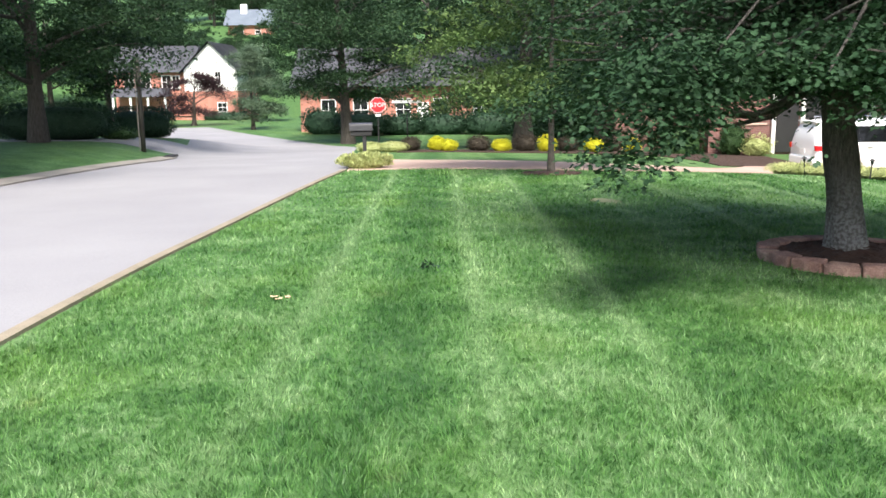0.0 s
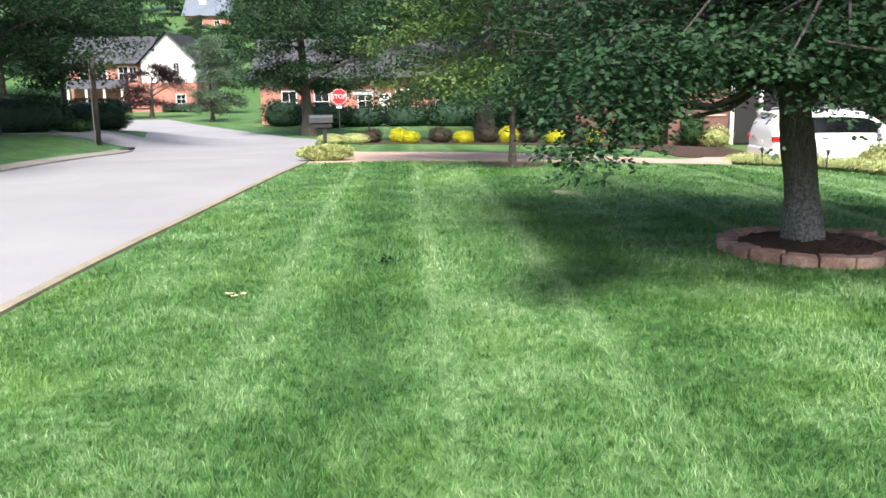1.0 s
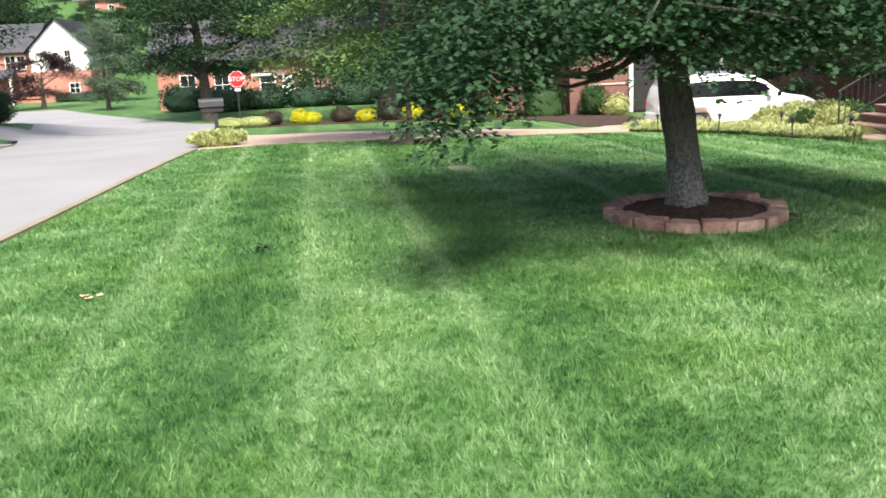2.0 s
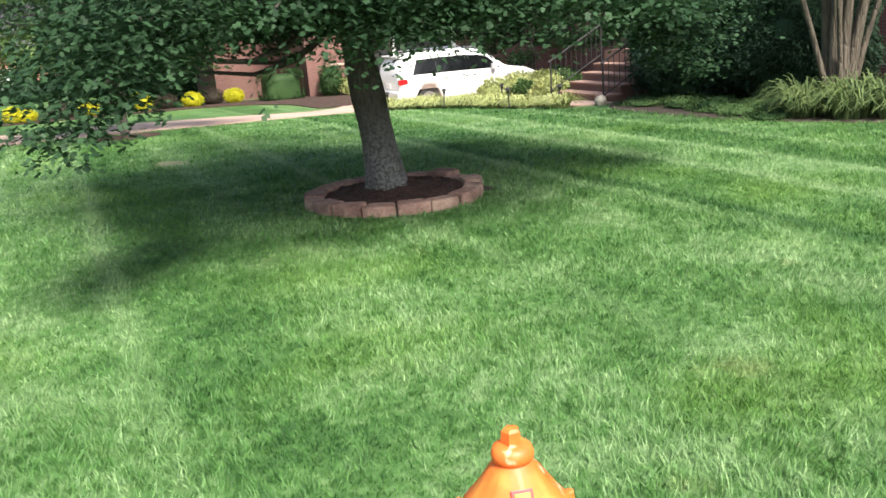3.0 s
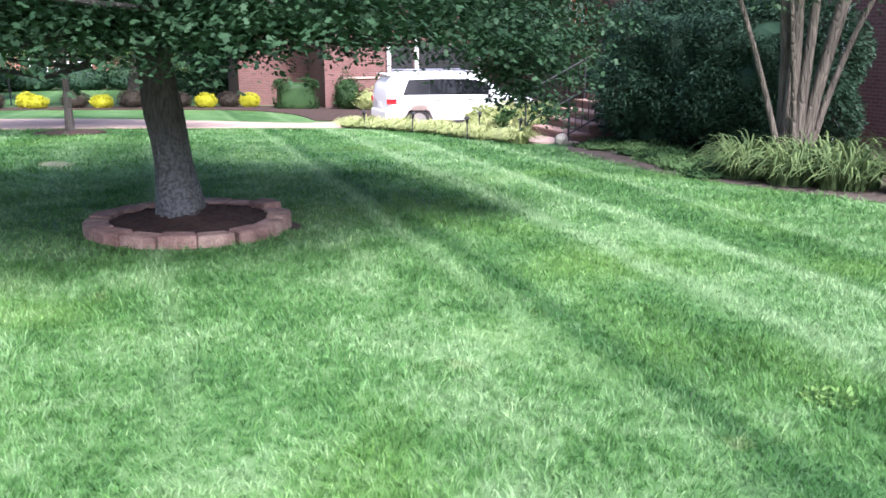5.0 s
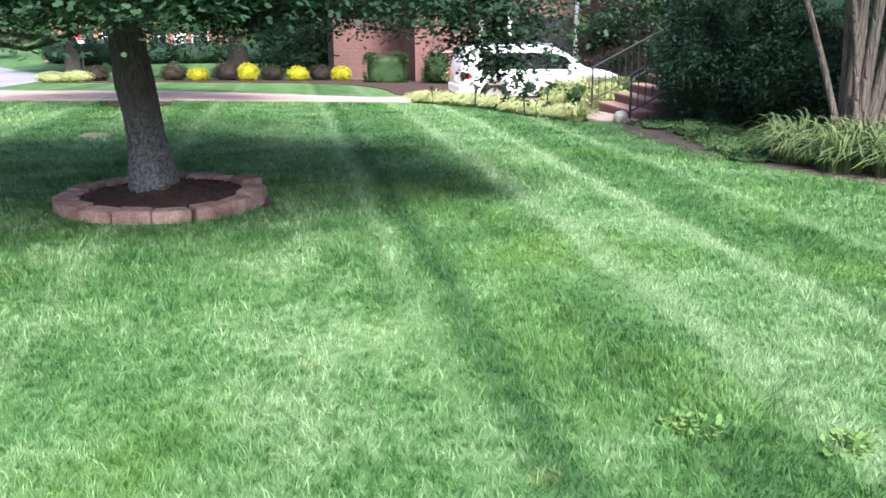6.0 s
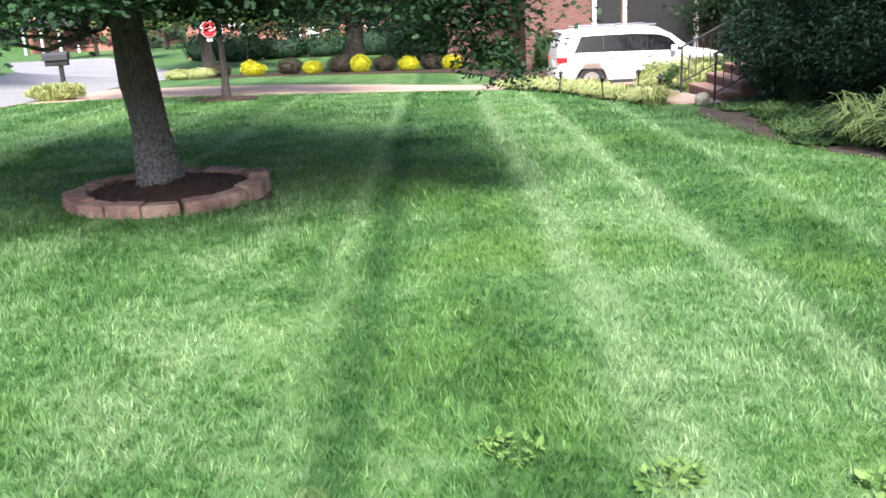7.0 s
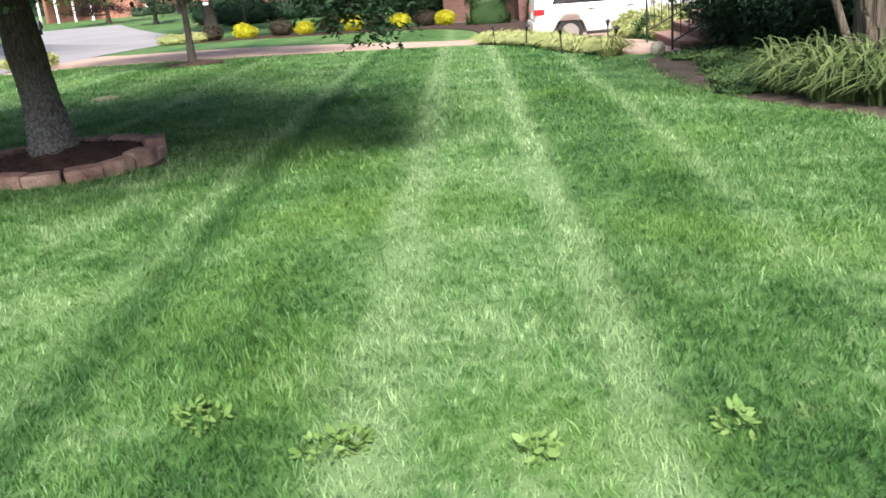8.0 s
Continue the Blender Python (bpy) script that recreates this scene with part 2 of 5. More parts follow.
def make_hydrant_paint():
    """Orange enamel, sun-faded in places and chalked white where it has worn."""
    m, nt, b = mat("orange_hydrant_paint", 0.5)
    v = coords(nt, False)
    col = ramp(nt, noise_fac(nt, v, 9, 4), [(0.3, (0.66, 0.095, 0.014)), (0.55, (0.82, 0.17, 0.03)), (0.75, (0.86, 0.32, 0.07))])
    worn = ramp(nt, noise_fac(nt, v, 16, 6), [(0.6, (0, 0, 0)), (0.68, (0.75, 0.75, 0.75))])
    nt.links.new(mix(nt, worn, col, (0.82, 0.66, 0.5)), b.inputs["Base Color"])
    bump(nt, b, noise_fac(nt, v, 45, 5), 0.25, 0.004)
    return m


M_HYDRANT = make_hydrant_paint()
M_RED_PAINT = speckled("red_paint", (0.42, 0.012, 0.015), (0.55, 0.03, 0.03), 4, 40, 0.4, 0.1, 0.002)
M_BOX = speckled("dark_mailbox_metal", (0.035, 0.036, 0.042), (0.06, 0.06, 0.068), 3, 50, 0.35, 0.1, 0.002)
M_CAR = speckled("white_car_paint", (0.78, 0.79, 0.80), (0.82, 0.83, 0.84), 1, 20, 0.22, 0.0)
M_CAR_TRIM = speckled("black_car_plastic", (0.012, 0.012, 0.013), (0.025, 0.025, 0.026), 4, 50, 0.5, 0.1, 0.002)
M_TYRE = speckled("tyre_rubber", (0.01, 0.01, 0.01), (0.03, 0.03, 0.03), 5, 60, 0.8, 0.3, 0.003)
M_RIM = speckled("alloy_rim", (0.45, 0.45, 0.46), (0.6, 0.6, 0.62), 4, 30, 0.3, 0.0, metal=0.9)
M_SIGN_RED = speckled("sign_red", (0.62, 0.015, 0.025), (0.72, 0.03, 0.04), 3, 30, 0.4, 0.0)
M_SIGN_WHITE = speckled("sign_white", (0.80, 0.80, 0.80), (0.86, 0.86, 0.86), 3, 30, 0.4, 0.0)
M_DEAD_LEAF = speckled("dead_leaf", (0.30, 0.22, 0.12), (0.55, 0.45, 0.30), 8, 60, 0.8, 0.2, 0.002)
M_CHROME = speckled("chrome", (0.6, 0.6, 0.62), (0.7, 0.7, 0.72), 3, 20, 0.12, 0.0, metal=1.0)


def make_brick(name, a, b_, mortar, scale=1.0):
    m, nt, b = mat(name, 0.9)
    g = nt.nodes.new("ShaderNodeNewGeometry")
    sp = nt.nodes.new("ShaderNodeSeparateXYZ")
    nt.links.new(g.outputs["Position"], sp.inputs[0])
    cb = nt.nodes.new("ShaderNodeCombineXYZ")
    nt.links.new(math_node(nt, 'ADD', sp.outputs[0], sp.outputs[1]), cb.inputs[0])
    nt.links.new(sp.outputs[2], cb.inputs[1])
    br = nt.nodes.new("ShaderNodeTexBrick")
    for k, v in (("Scale", scale), ("Brick Width", 0.21), ("Row Height", 0.075), ("Mortar Size", 0.008), ("Bias", 0.0)):
        br.inputs[k].default_value = v
    br.inputs["Color1"].default_value, br.inputs["Color2"].default_value, br.inputs["Mortar"].default_value = (*a, 1), (*b_, 1), (*mortar, 1)
    nt.links.new(cb.outputs[0], br.inputs["Vector"])
    col = mix(nt, 0.35, br.outputs["Color"], ramp(nt, noise_fac(nt, g.outputs["Position"], 1.2, 4), [(0.3, a), (0.7, b_)]))
    nt.links.new(col, b.inputs["Base Color"])
    bump(nt, b, br.outputs["Fac"], -0.5, 0.008)
    return m


M_BRICK = make_brick("red_brick", (0.105, 0.045, 0.038), (0.175, 0.075, 0.063), (0.21, 0.17, 0.155))
M_BRICK_FAR = make_brick("orange_red_brick", (0.30, 0.10, 0.07), (0.42, 0.16, 0.11), (0.40, 0.34, 0.30))


def make_glass(name, tint, rough=0.05):
    m, nt, b = mat(name, rough)
    b.inputs["Base Color"].default_value = (*tint, 1)
    b.inputs["Specular IOR Level"].default_value = 0.6
    return m


M_GLASS = make_glass("dark_window_glass", (0.012, 0.014, 0.016))


def make_lens():
    m, nt, b = mat("red_lamp_lens", 0.15)
    b.inputs["Base Color"].default_value = (0.55, 0.01, 0.015, 1)
    b.inputs["Coat Weight"].default_value = 0.5
    return m


M_LENS = make_lens()


# ---- building helpers ----
def soft_plus(u, w):
    return w * np.log1p(np.exp(np.clip(u / w, -50, 50)))


def land(x, y):
    """Height of the ground: the lawn falls gently away, dips at the parking pad, and a hill rises far off."""
    x, y = np.asarray(x, float), np.asarray(y, float)
    k = 1 / (1 + np.exp(np.clip(-(x + 11.0) / 0.7, -50, 50)))
    k = np.maximum(k, 1 / (1 + np.exp(np.clip(-(y - 43) / 2.0, -50, 50))))
    yc = np.clip(y, 0, 50)
    dip = -0.4 * np.exp(-((x - 13) ** 2 + (y - 27.5) ** 2) / 36)
    bank = 0.42 * (1 - k) * (1 / (1 + np.exp(np.clip(-(y - 12) / 3, -50, 50)))) * (1 / (1 + np.exp(np.clip((y - 50) / 5, -50, 50))))
    return -0.012 * yc - 0.02 * np.clip(x, 0, 20) - 0.036 * (0.25 + 0.75 * k) * soft_plus(yc - 23, 2.0) + dip + bank + 0.16 * soft_plus(y - 115, 6)


def zat(x, y):
    return float(land(x, y))


def mesh_object(name, verts, faces, material, parent=None, smooth=False, label=""):
    me = bpy.data.meshes.new(name)
    me.from_pydata([tuple(v) for v in verts], [], [tuple(f) for f in faces])
    me.materials.append(material)
    if smooth:
        me.shade_smooth()
    ob = new(name, me)
    ob.parent = parent
    return tagged(ob, label)


def part(name, bm, material, parent=None, label="", smooth=False):
    me = bpy.data.meshes.new(name)
    bm.normal_update()
    bm.to_mesh(me)
    bm.free()
    me.materials.append(material)
    if smooth:
        me.shade_smooth()
    ob = new(name, me)
    ob.parent = parent
    return tagged(ob, label)


def thing(name, x, y, z, label, category, turn=0.0, group="", kind=""):
    ob = new(name)
    ob.matrix_world = pose(x, y, z, 0, 0, turn)
    ob.empty_display_size = 0.2
    return tagged(ob, label, category, group, kind)


def box(bm, x0, x1, y0, y1, z0, z1, bevel=0.0):
    r = bmesh.ops.create_cube(bm, size=1, matrix=Matrix.LocRotScale(((x0 + x1) / 2, (y0 + y1) / 2, (z0 + z1) / 2), None, (abs(x1 - x0), abs(y1 - y0), abs(z1 - z0))))
    if bevel:
        es = list({e for v in r["verts"] for e in v.link_edges})
        bmesh.ops.bevel(bm, geom=es, offset=bevel, segments=2, affect='EDGES', profile=0.6)
    return bm


def box_bm(*a, **k):
    return box(bmesh.new(), *a, **k)


def rod(bm, a, b, r0, r1=None, n=10):
    """A tapered round bar between two points."""
    a, b = Vector(a), Vector(b)
    d = b - a
    m = Matrix.Translation((a + b) / 2) @ d.to_track_quat('Z', 'Y').to_matrix().to_4x4()
    bmesh.ops.create_cone(bm, cap_ends=True, segments=n, radius1=r0, radius2=r0 if r1 is None else r1, depth=d.length, matrix=m)
    return bm


def lathe(profile, n=24, m=None):
    """Turns (radius, height) pairs round the z axis."""
    bm = bmesh.new()
    rings = []
    for r, z in profile:
        rings.append([bm.verts.new((r * math.cos(2 * math.pi * i / n), r * math.sin(2 * math.pi * i / n), z)) for i in range(n)])
    for a, b in zip(rings, rings[1:]):
        for i in range(n):
            bm.faces.new((a[i], a[(i + 1) % n], b[(i + 1) % n], b[i]))
    bm.faces.new(rings[0][::-1])
    bm.faces.new(rings[-1])
    if m is not None:
        bmesh.ops.transform(bm, matrix=m, verts=bm.verts)
    return bm


def tube_mesh(paths, n=7):
    """Verts and faces of tapered tubes; a path is a list of (x, y, z, radius)."""
    vs, fs = [], []
    for path in paths:
        base = len(vs)
        pts = [Vector(p[:3]) for p in path]
        for i, p in enumerate(pts):
            d = (pts[min(i + 1, len(pts) - 1)] - pts[max(i - 1, 0)]).normalized()
            u = d.cross(Vector((0.31, 0.95, 0.05))).normalized()
            w = d.cross(u)
            for k in range(n):
                a = 2 * math.pi * k / n
                vs.append(p + (u * math.cos(a) + w * math.sin(a)) * path[i][3])
        for i in range(len(pts) - 1):
            for k in range(n):
                k2 = (k + 1) % n
                fs.append((base + i * n + k, base + i * n + k2, base + (i + 1) * n + k2, base + (i + 1) * n + k))
        fs.append(tuple(base + (len(pts) - 1) * n + k for k in range(n)))
    return vs, fs


LOBED = np.array([(0, 0, 0), (0.5, 0.3, 0.06), (0.22, 0.42, 0.02), (0.36, 0.82, 0.03), (0, 1.1, -0.08), (-0.36, 0.82, 0.03), (-0.22, 0.42, 0.02), (-0.5, 0.3, 0.06)])
OVAL = np.array([(0, 0, 0), (0.24, 0.35, 0.06), (0.18, 0.75, 0.04), (0, 1.0, -0.04), (-0.18, 0.75, 0.04), (-0.24, 0.35, 0.06)])
SLIM = np.array([(0, 0, 0), (0.15, 0.5, 0.04), (0, 1.0, -0.04), (-0.15, 0.5, 0.04)])
KITE = np.array([(0, 0, 0), (0.3, 0.5, 0.06), (0, 1.0, -0.05), (-0.3, 0.5, 0.06)])


def leaves_object(name, centres, size, material, parent, rng, shape=KITE, droop=0.4, jitter=0.35, aim=None, label="", tilt=0.45):
    """One crown of many single leaves at the given centres."""
    n, k = len(centres), len(shape)
    yaw = rng.uniform(0, 2 * np.pi, n) if aim is None else aim
    pitch = rng.normal(-droop, tilt, n)
    roll = rng.normal(0, tilt * 1.1, n)
    s = size * (1 + rng.uniform(-jitter, jitter, n))
    cy, sy, cp, sp, cr, sr = np.cos(yaw), np.sin(yaw), np.cos(pitch), np.sin(pitch), np.cos(roll), np.sin(roll)
    fwd = np.stack([cp * cy, cp * sy, sp], 1)
    side = np.stack([-sy, cy, 0 * sy], 1)
    up = np.cross(fwd, side) * -1
    right = side * cr[:, None] + up * sr[:, None]
    up = np.cross(right, fwd)
    v = centres[:, None, :] + s[:, None, None] * (shape[None, :, 0, None] * right[:, None] + shape[None, :, 1, None] * fwd[:, None] + shape[None, :, 2, None] * up[:, None])
    me = bpy.data.meshes.new(name)
    me.vertices.add(n * k)
    me.vertices.foreach_set("co", v.astype(np.float32).ravel())
    me.loops.add(n * k)
    me.loops.foreach_set("vertex_index", np.arange(n * k, dtype=np.int32))
    me.polygons.add(n)
    me.polygons.foreach_set("loop_start", np.arange(0, n * k, k, dtype=np.int32))
    me.materials.append(material)
    me.update(calc_edges=True)
    ob = new(name, me)
    ob.parent = parent
    return tagged(ob, label)


def grid_sheet(name, left, right, n_along, n_across, lift, material, label, kind="structure", category="", skirt=0.06, parent=None):
    """A surface laid on the land between two edge curves, each a function of s from 0 to 1."""
    vs, fs = [], []
    for i in range(n_along + 1):
        s = i / n_along
        a, b = left(s), right(s)
        for j in range(n_across + 1):
            t = j / n_across
            x, y = a[0] + (b[0] - a[0]) * t, a[1] + (b[1] - a[1]) * t
            vs.append((x, y, zat(x, y) + lift))
    w = n_across + 1
    for i in range(n_along):
        for j in range(n_across):
            fs.append((i * w + j, i * w + j + 1, (i + 1) * w + j + 1, (i + 1) * w + j))
    rim = [j for j in range(w)] + [i * w + w - 1 for i in range(1, n_along + 1)] + [n_along * w + j for j in range(w - 2, -1, -1)] + [i * w for i in range(n_along - 1, 0, -1)]
    low = len(vs)
    for r in rim:
        x, y, z = vs[r]
        vs.append((x, y, z - skirt - lift))
    for q in range(len(rim)):
        q2 = (q + 1) % len(rim)
        fs.append((rim[q2], rim[q], low + q, low + q2))
    ob = mesh_object(name, vs, fs, material, parent, smooth=False)
    return tagged(ob, label, category, "", kind)


def polyline(points):
    """A smooth curve through points, as a function of s from 0 to 1."""
    p = np.array(points, float)
    d = np.r_[0, np.cumsum(np.hypot(*np.diff(p, axis=0).T))]

    def at(s):
        q = s * d[-1]
        i = int(np.clip(np.searchsorted(d, q) - 1, 0, len(p) - 2))
        t = (q - d[i]) / (d[i + 1] - d[i])
        a, b = p[max(i - 1, 0)], p[min(i + 2, len(p) - 1)]
        m0, m1 = (p[i + 1] - a) * 0.5, (b - p[i]) * 0.5
        return tuple((2 * t**3 - 3 * t**2 + 1) * p[i] + (t**3 - 2 * t**2 + t) * m0 + (3 * t**2 - 2 * t**3) * p[i + 1] + (t**3 - t**2) * m1)
    return at


def offset_curve(curve, w):
    """The curve moved sideways to its right by w (a number or a function of s)."""
    def at(s):
        a, b = curve(max(s - 0.004, 0)), curve(min(s + 0.004, 1))
        dx, dy = b[0] - a[0], b[1] - a[1]
        l = math.hypot(dx, dy)
        k = w(s) if callable(w) else w
        c = curve(s)
        return (c[0] + dy / l * k, c[1] - dx / l * k)
    return at


def blob_bm(rx, ry, rz, rough_amp, seed, sub=3, flat=0.0):
    """An uneven rounded mass standing on z = 0."""
    bm = bmesh.new()
    bmesh.ops.create_icosphere(bm, subdivisions=sub, radius=1)
    off = Vector((seed * 3.1, seed * 1.7, seed * 0.9))
    for v in bm.verts:
        n = noise.noise(v.co * 1.7 + off) + 0.5 * noise.noise(v.co * 4.1 + off)
        p = v.co * (1 + rough_amp * n)
        if flat:
            p = Vector((math.copysign(abs(p.x) ** (1 - flat), p.x), math.copysign(abs(p.y) ** (1 - flat), p.y), math.copysign(abs(p.z) ** (1 - flat), p.z)))
        v.co = Vector((p.x * rx, p.y * ry, max(p.z, -0.9) * rz + rz * 0.9))
    return bm


# ---- ground, road, kerbs, drive, beds ----
def ground_axis(lo, hi, near_lo, near_hi, fine, coarse):
    out, v = [], lo
    while v < hi:
        out.append(v)
        step = fine if near_lo <= v < near_hi else coarse
        v = near_lo if v < near_lo < v + step else v + step
    return out + [hi]


gx = ground_axis(-400, 400, -42, 24, 0.5, 12)
gy = ground_axis(-60, 900, -32, 82, 0.5, 12)
gv = [(x, y, zat(x, y)) for y in gy for x in gx]
gw = len(gx)
gf = [(j * gw + i, j * gw + i + 1, (j + 1) * gw + i + 1, (j + 1) * gw + i) for j in range(len(gy) - 1) for i in range(gw - 1)]
tagged(mesh_object("ground", gv, gf, M_LAWN, smooth=True), "green mown lawn with pale mower tracks, falling gently away", "lawn", "", "structure")

road_right = polyline([(-3.45, -30), (-3.42, 0), (-3.38, 8), (-3.1, 13), (-2.75, 18.5), (-2.5, 22), (-2.3, 26), (-3.0, 30), (-3.8, 38), (-4.8, 47), (-8.5, 54), (-14, 64), (-20, 76)])
road_left = polyline([(-9.9, -30), (-9.85, 0), (-9.8, 8), (-9.75, 13), (-9.6, 18.5), (-9.45, 22), (-9.35, 26), (-9.4, 30), (-11.0, 38), (-12.9, 45), (-16.2, 53), (-22.5, 64), (-28.5, 76)])
grid_sheet("road", road_left, road_right, 220, 14, 0.02, M_ASPHALT, "pale grey weathered asphalt residential road", category="road")
grid_sheet("side_street", polyline([(-40, 37.5), (-20, 37.3), (-9.2, 37.6)]), polyline([(-40, 33.5), (-20, 33.4), (-9.2, 32.6)]), 80, 10, 0.014, M_ASPHALT, "pale asphalt side street joining the road", category="road")
near_edge = polyline([road_right(s) for s in np.linspace(0, 0.475, 40)])
grid_sheet("kerb", offset_curve(near_edge, -0.05), offset_curve(near_edge, 0.07), 160, 1, 0.034, M_KERB, "narrow tan concrete edging strip between road and lawn", category="kerb")
far_edge = polyline([road_left(s) for s in np.linspace(0, 0.545, 40)])
grid_sheet("kerb", offset_curve(far_edge, -0.32), offset_curve(far_edge, 0.30), 90, 3, 0.06, M_CONCRETE, "pale concrete gutter and low kerb across the road", category="kerb")
part("drain_inlet", box_bm(-9.62, -9.3, 30.2, 30.9, zat(-9.5, 30.5) + 0.02, zat(-9.5, 30.5) + 0.1, bevel=0.02), M_IRON)
tagged(bpy.data.objects["drain_inlet"], "dark iron storm drain inlet set in the kerb", "drain")

drive_near = polyline([(-2.4, 21.9), (-1.2, 22.2), (2.5, 22.25), (5.6, 22.4), (8.0, 23.2), (9.5, 24.0), (12, 24.0), (18.4, 24.0)])
drive_far = polyline([(-2.5, 28.2), (-0.6, 26.9), (2.5, 26.7), (5.6, 26.2), (8.0, 26.8), (9.6, 28.6), (12, 31.5), (18.4, 33.5)])
grid_sheet("driveway", drive_near, drive_far, 70, 12, 0.022, M_DRIVE, "pinkish beige concrete driveway curving up to the house", category="driveway")
walk_l = polyline([(9.6, 24.3), (10.6, 21.3), (11.1, 18.9), (11.7, 17.1), (12.7, 16.9)])
walk_r = polyline([(12.0, 24.3), (12.6, 22.2), (12.75, 20.9), (12.72, 20.0), (12.72, 19.6)])
grid_sheet("pavement", walk_l, walk_r, 30, 4, 0.022, M_DRIVE, "pink concrete garden path leading to brick steps", category="path")

# mulch and soil beds
grid_sheet("mulch_bed", polyline([(-1.8, 35.4), (3, 34.9), (7, 34.6), (9.0, 32.5), (9.4, 29.4)]), polyline([(-1.8, 38.6), (3, 38.8), (8, 38.6), (12.2, 36.3), (13.0, 31.0)]), 50, 8, 0.034, M_MULCH,
           "dark brown mulch bed under clipped bushes", category="flower bed")
grid_sheet("garden_bed", polyline([(12.7, 17.0), (11.75, 15.6), (11.65, 13.0), (11.95, 11.4), (12.6, 9.9), (13.5, 8.0), (16, 2)]),
           polyline([(14.5, 17.0), (18.3, 15.6), (18.4, 13.0), (18.4, 11.4), (18.4, 9.9), (18.4, 8.0), (18.4, 2)]), 50, 8, 0.006, M_SOIL, "bare brown soil bed along the house", category="flower bed")
grid_sheet("planting_strip", polyline([(9.3, 24.0), (10.3, 21.2), (10.75, 18.8), (11.3, 16.9)]), polyline([(9.7, 24.2), (10.62, 21.3), (11.1, 18.9), (11.6, 17.1)]), 30, 2, 0.014, M_SOIL, "narrow soil strip edging the path", category="flower bed")


def patch_of_sand(x, y):
    bm = bmesh.new()
    bmesh.ops.create_circle(bm, cap_ends=True, segments=24, radius=1)
    for v in bm.verts:
        k = 1 + 0.6 * noise.noise(v.co * 2.9)
        v.co = Vector((v.co.x * 0.22 * k, v.co.y * 0.36 * k, 0.012))
    ob = part("bare_patch", bm, M_SAND)
    ob.matrix_world = pose(x, y, zat(x, y), 0, 0, 25)
    tagged(ob, "pale worn sandy patch in the lawn", "bare patch")


patch_of_sand(2.85, 15.2)


def bare_soil(x, y, rx, ry, turn):
    bm = bmesh.new()
    bmesh.ops.create_circle(bm, cap_ends=True, segments=28, radius=1)
    for v in bm.verts:
        k = 1 + 0.4 * noise.noise(v.co * 2.9 + Vector((3, 1, 0)))
        v.co = Vector((v.co.x * rx * k, v.co.y * ry * k, 0.012))
    ob = part("bare_patch", bm, M_SOIL)
    ob.matrix_world = pose(x, y, zat(x, y), 0, 0, turn)
    tagged(ob, "reddish bare soil worn beside the block ring", "bare patch")


bare_soil(5.62, 9.5, 0.10, 0.26, 10)


# ---- plants ----
def shell_points(n, rng, rx, ry, rz, amp, flat=0.0, inner=0.82):
    d = rng.normal(size=(n, 3))
    d /= np.linalg.norm(d, axis=1)[:, None]
    ph = rng.uniform(0, 6, 6)
    lump = np.sin(d[:, 0] * 3.1 + ph[0]) * np.cos(d[:, 1] * 3.7 + ph[1]) + 0.6 * np.sin(d[:, 2] * 6.3 + d[:, 0] * 5 + ph[2]) + 0.5 * np.cos(d[:, 1] * 7 + ph[3])
    r = rng.uniform(inner, 1.06, n) * (1 + amp * lump)
    p = d * r[:, None]
    if flat:
        p = np.sign(p) * np.abs(p) ** (1 - flat)
    p[:, 2] = np.maximum(p[:, 2], -0.92)
    return np.stack([p[:, 0] * rx, p[:, 1] * ry, p[:, 2] * rz + rz * 0.92], 1), np.arctan2(d[:, 1], d[:, 0])


def shrub(name, x, y, size, leaf, count, material, label, category="bush", seed=1, amp=0.08, flat=0.0, group="", droop=-0.2, lift=0.0, core=True, shape=KITE):
    rng = np.random.default_rng(seed)
    ob = thing(name, x, y, zat(x, y) + lift, label, category, 0, group)
    rx, ry, rz = size
    if core:
        part("twig_core", blob_bm(rx * 0.84, ry * 0.84, rz * 0.88, amp, seed, 3, flat), material, ob)
    pts, aim = shell_points(count, rng, rx, ry, rz, amp, flat)
    leaves_object("foliage", pts, leaf, material, ob, rng, shape, droop, 0.4, aim + rng.normal(0, 0.8, count))
    return ob


def limb(rng, a, b, r0, r1, sag=0.3, n=6):
    a, b = np.array(a, float), np.array(b, float)
    side = rng.normal(0, 0.12, 3) * np.linalg.norm(b - a)
    out = []
    for i in range(n + 1):
        t = i / n
        p = a + (b - a) * t + side * math.sin(math.pi * t) + np.array([0, 0, sag * math.sin(math.pi * t)])
        out.append((*p, r0 + (r1 - r0) * t))
    return out


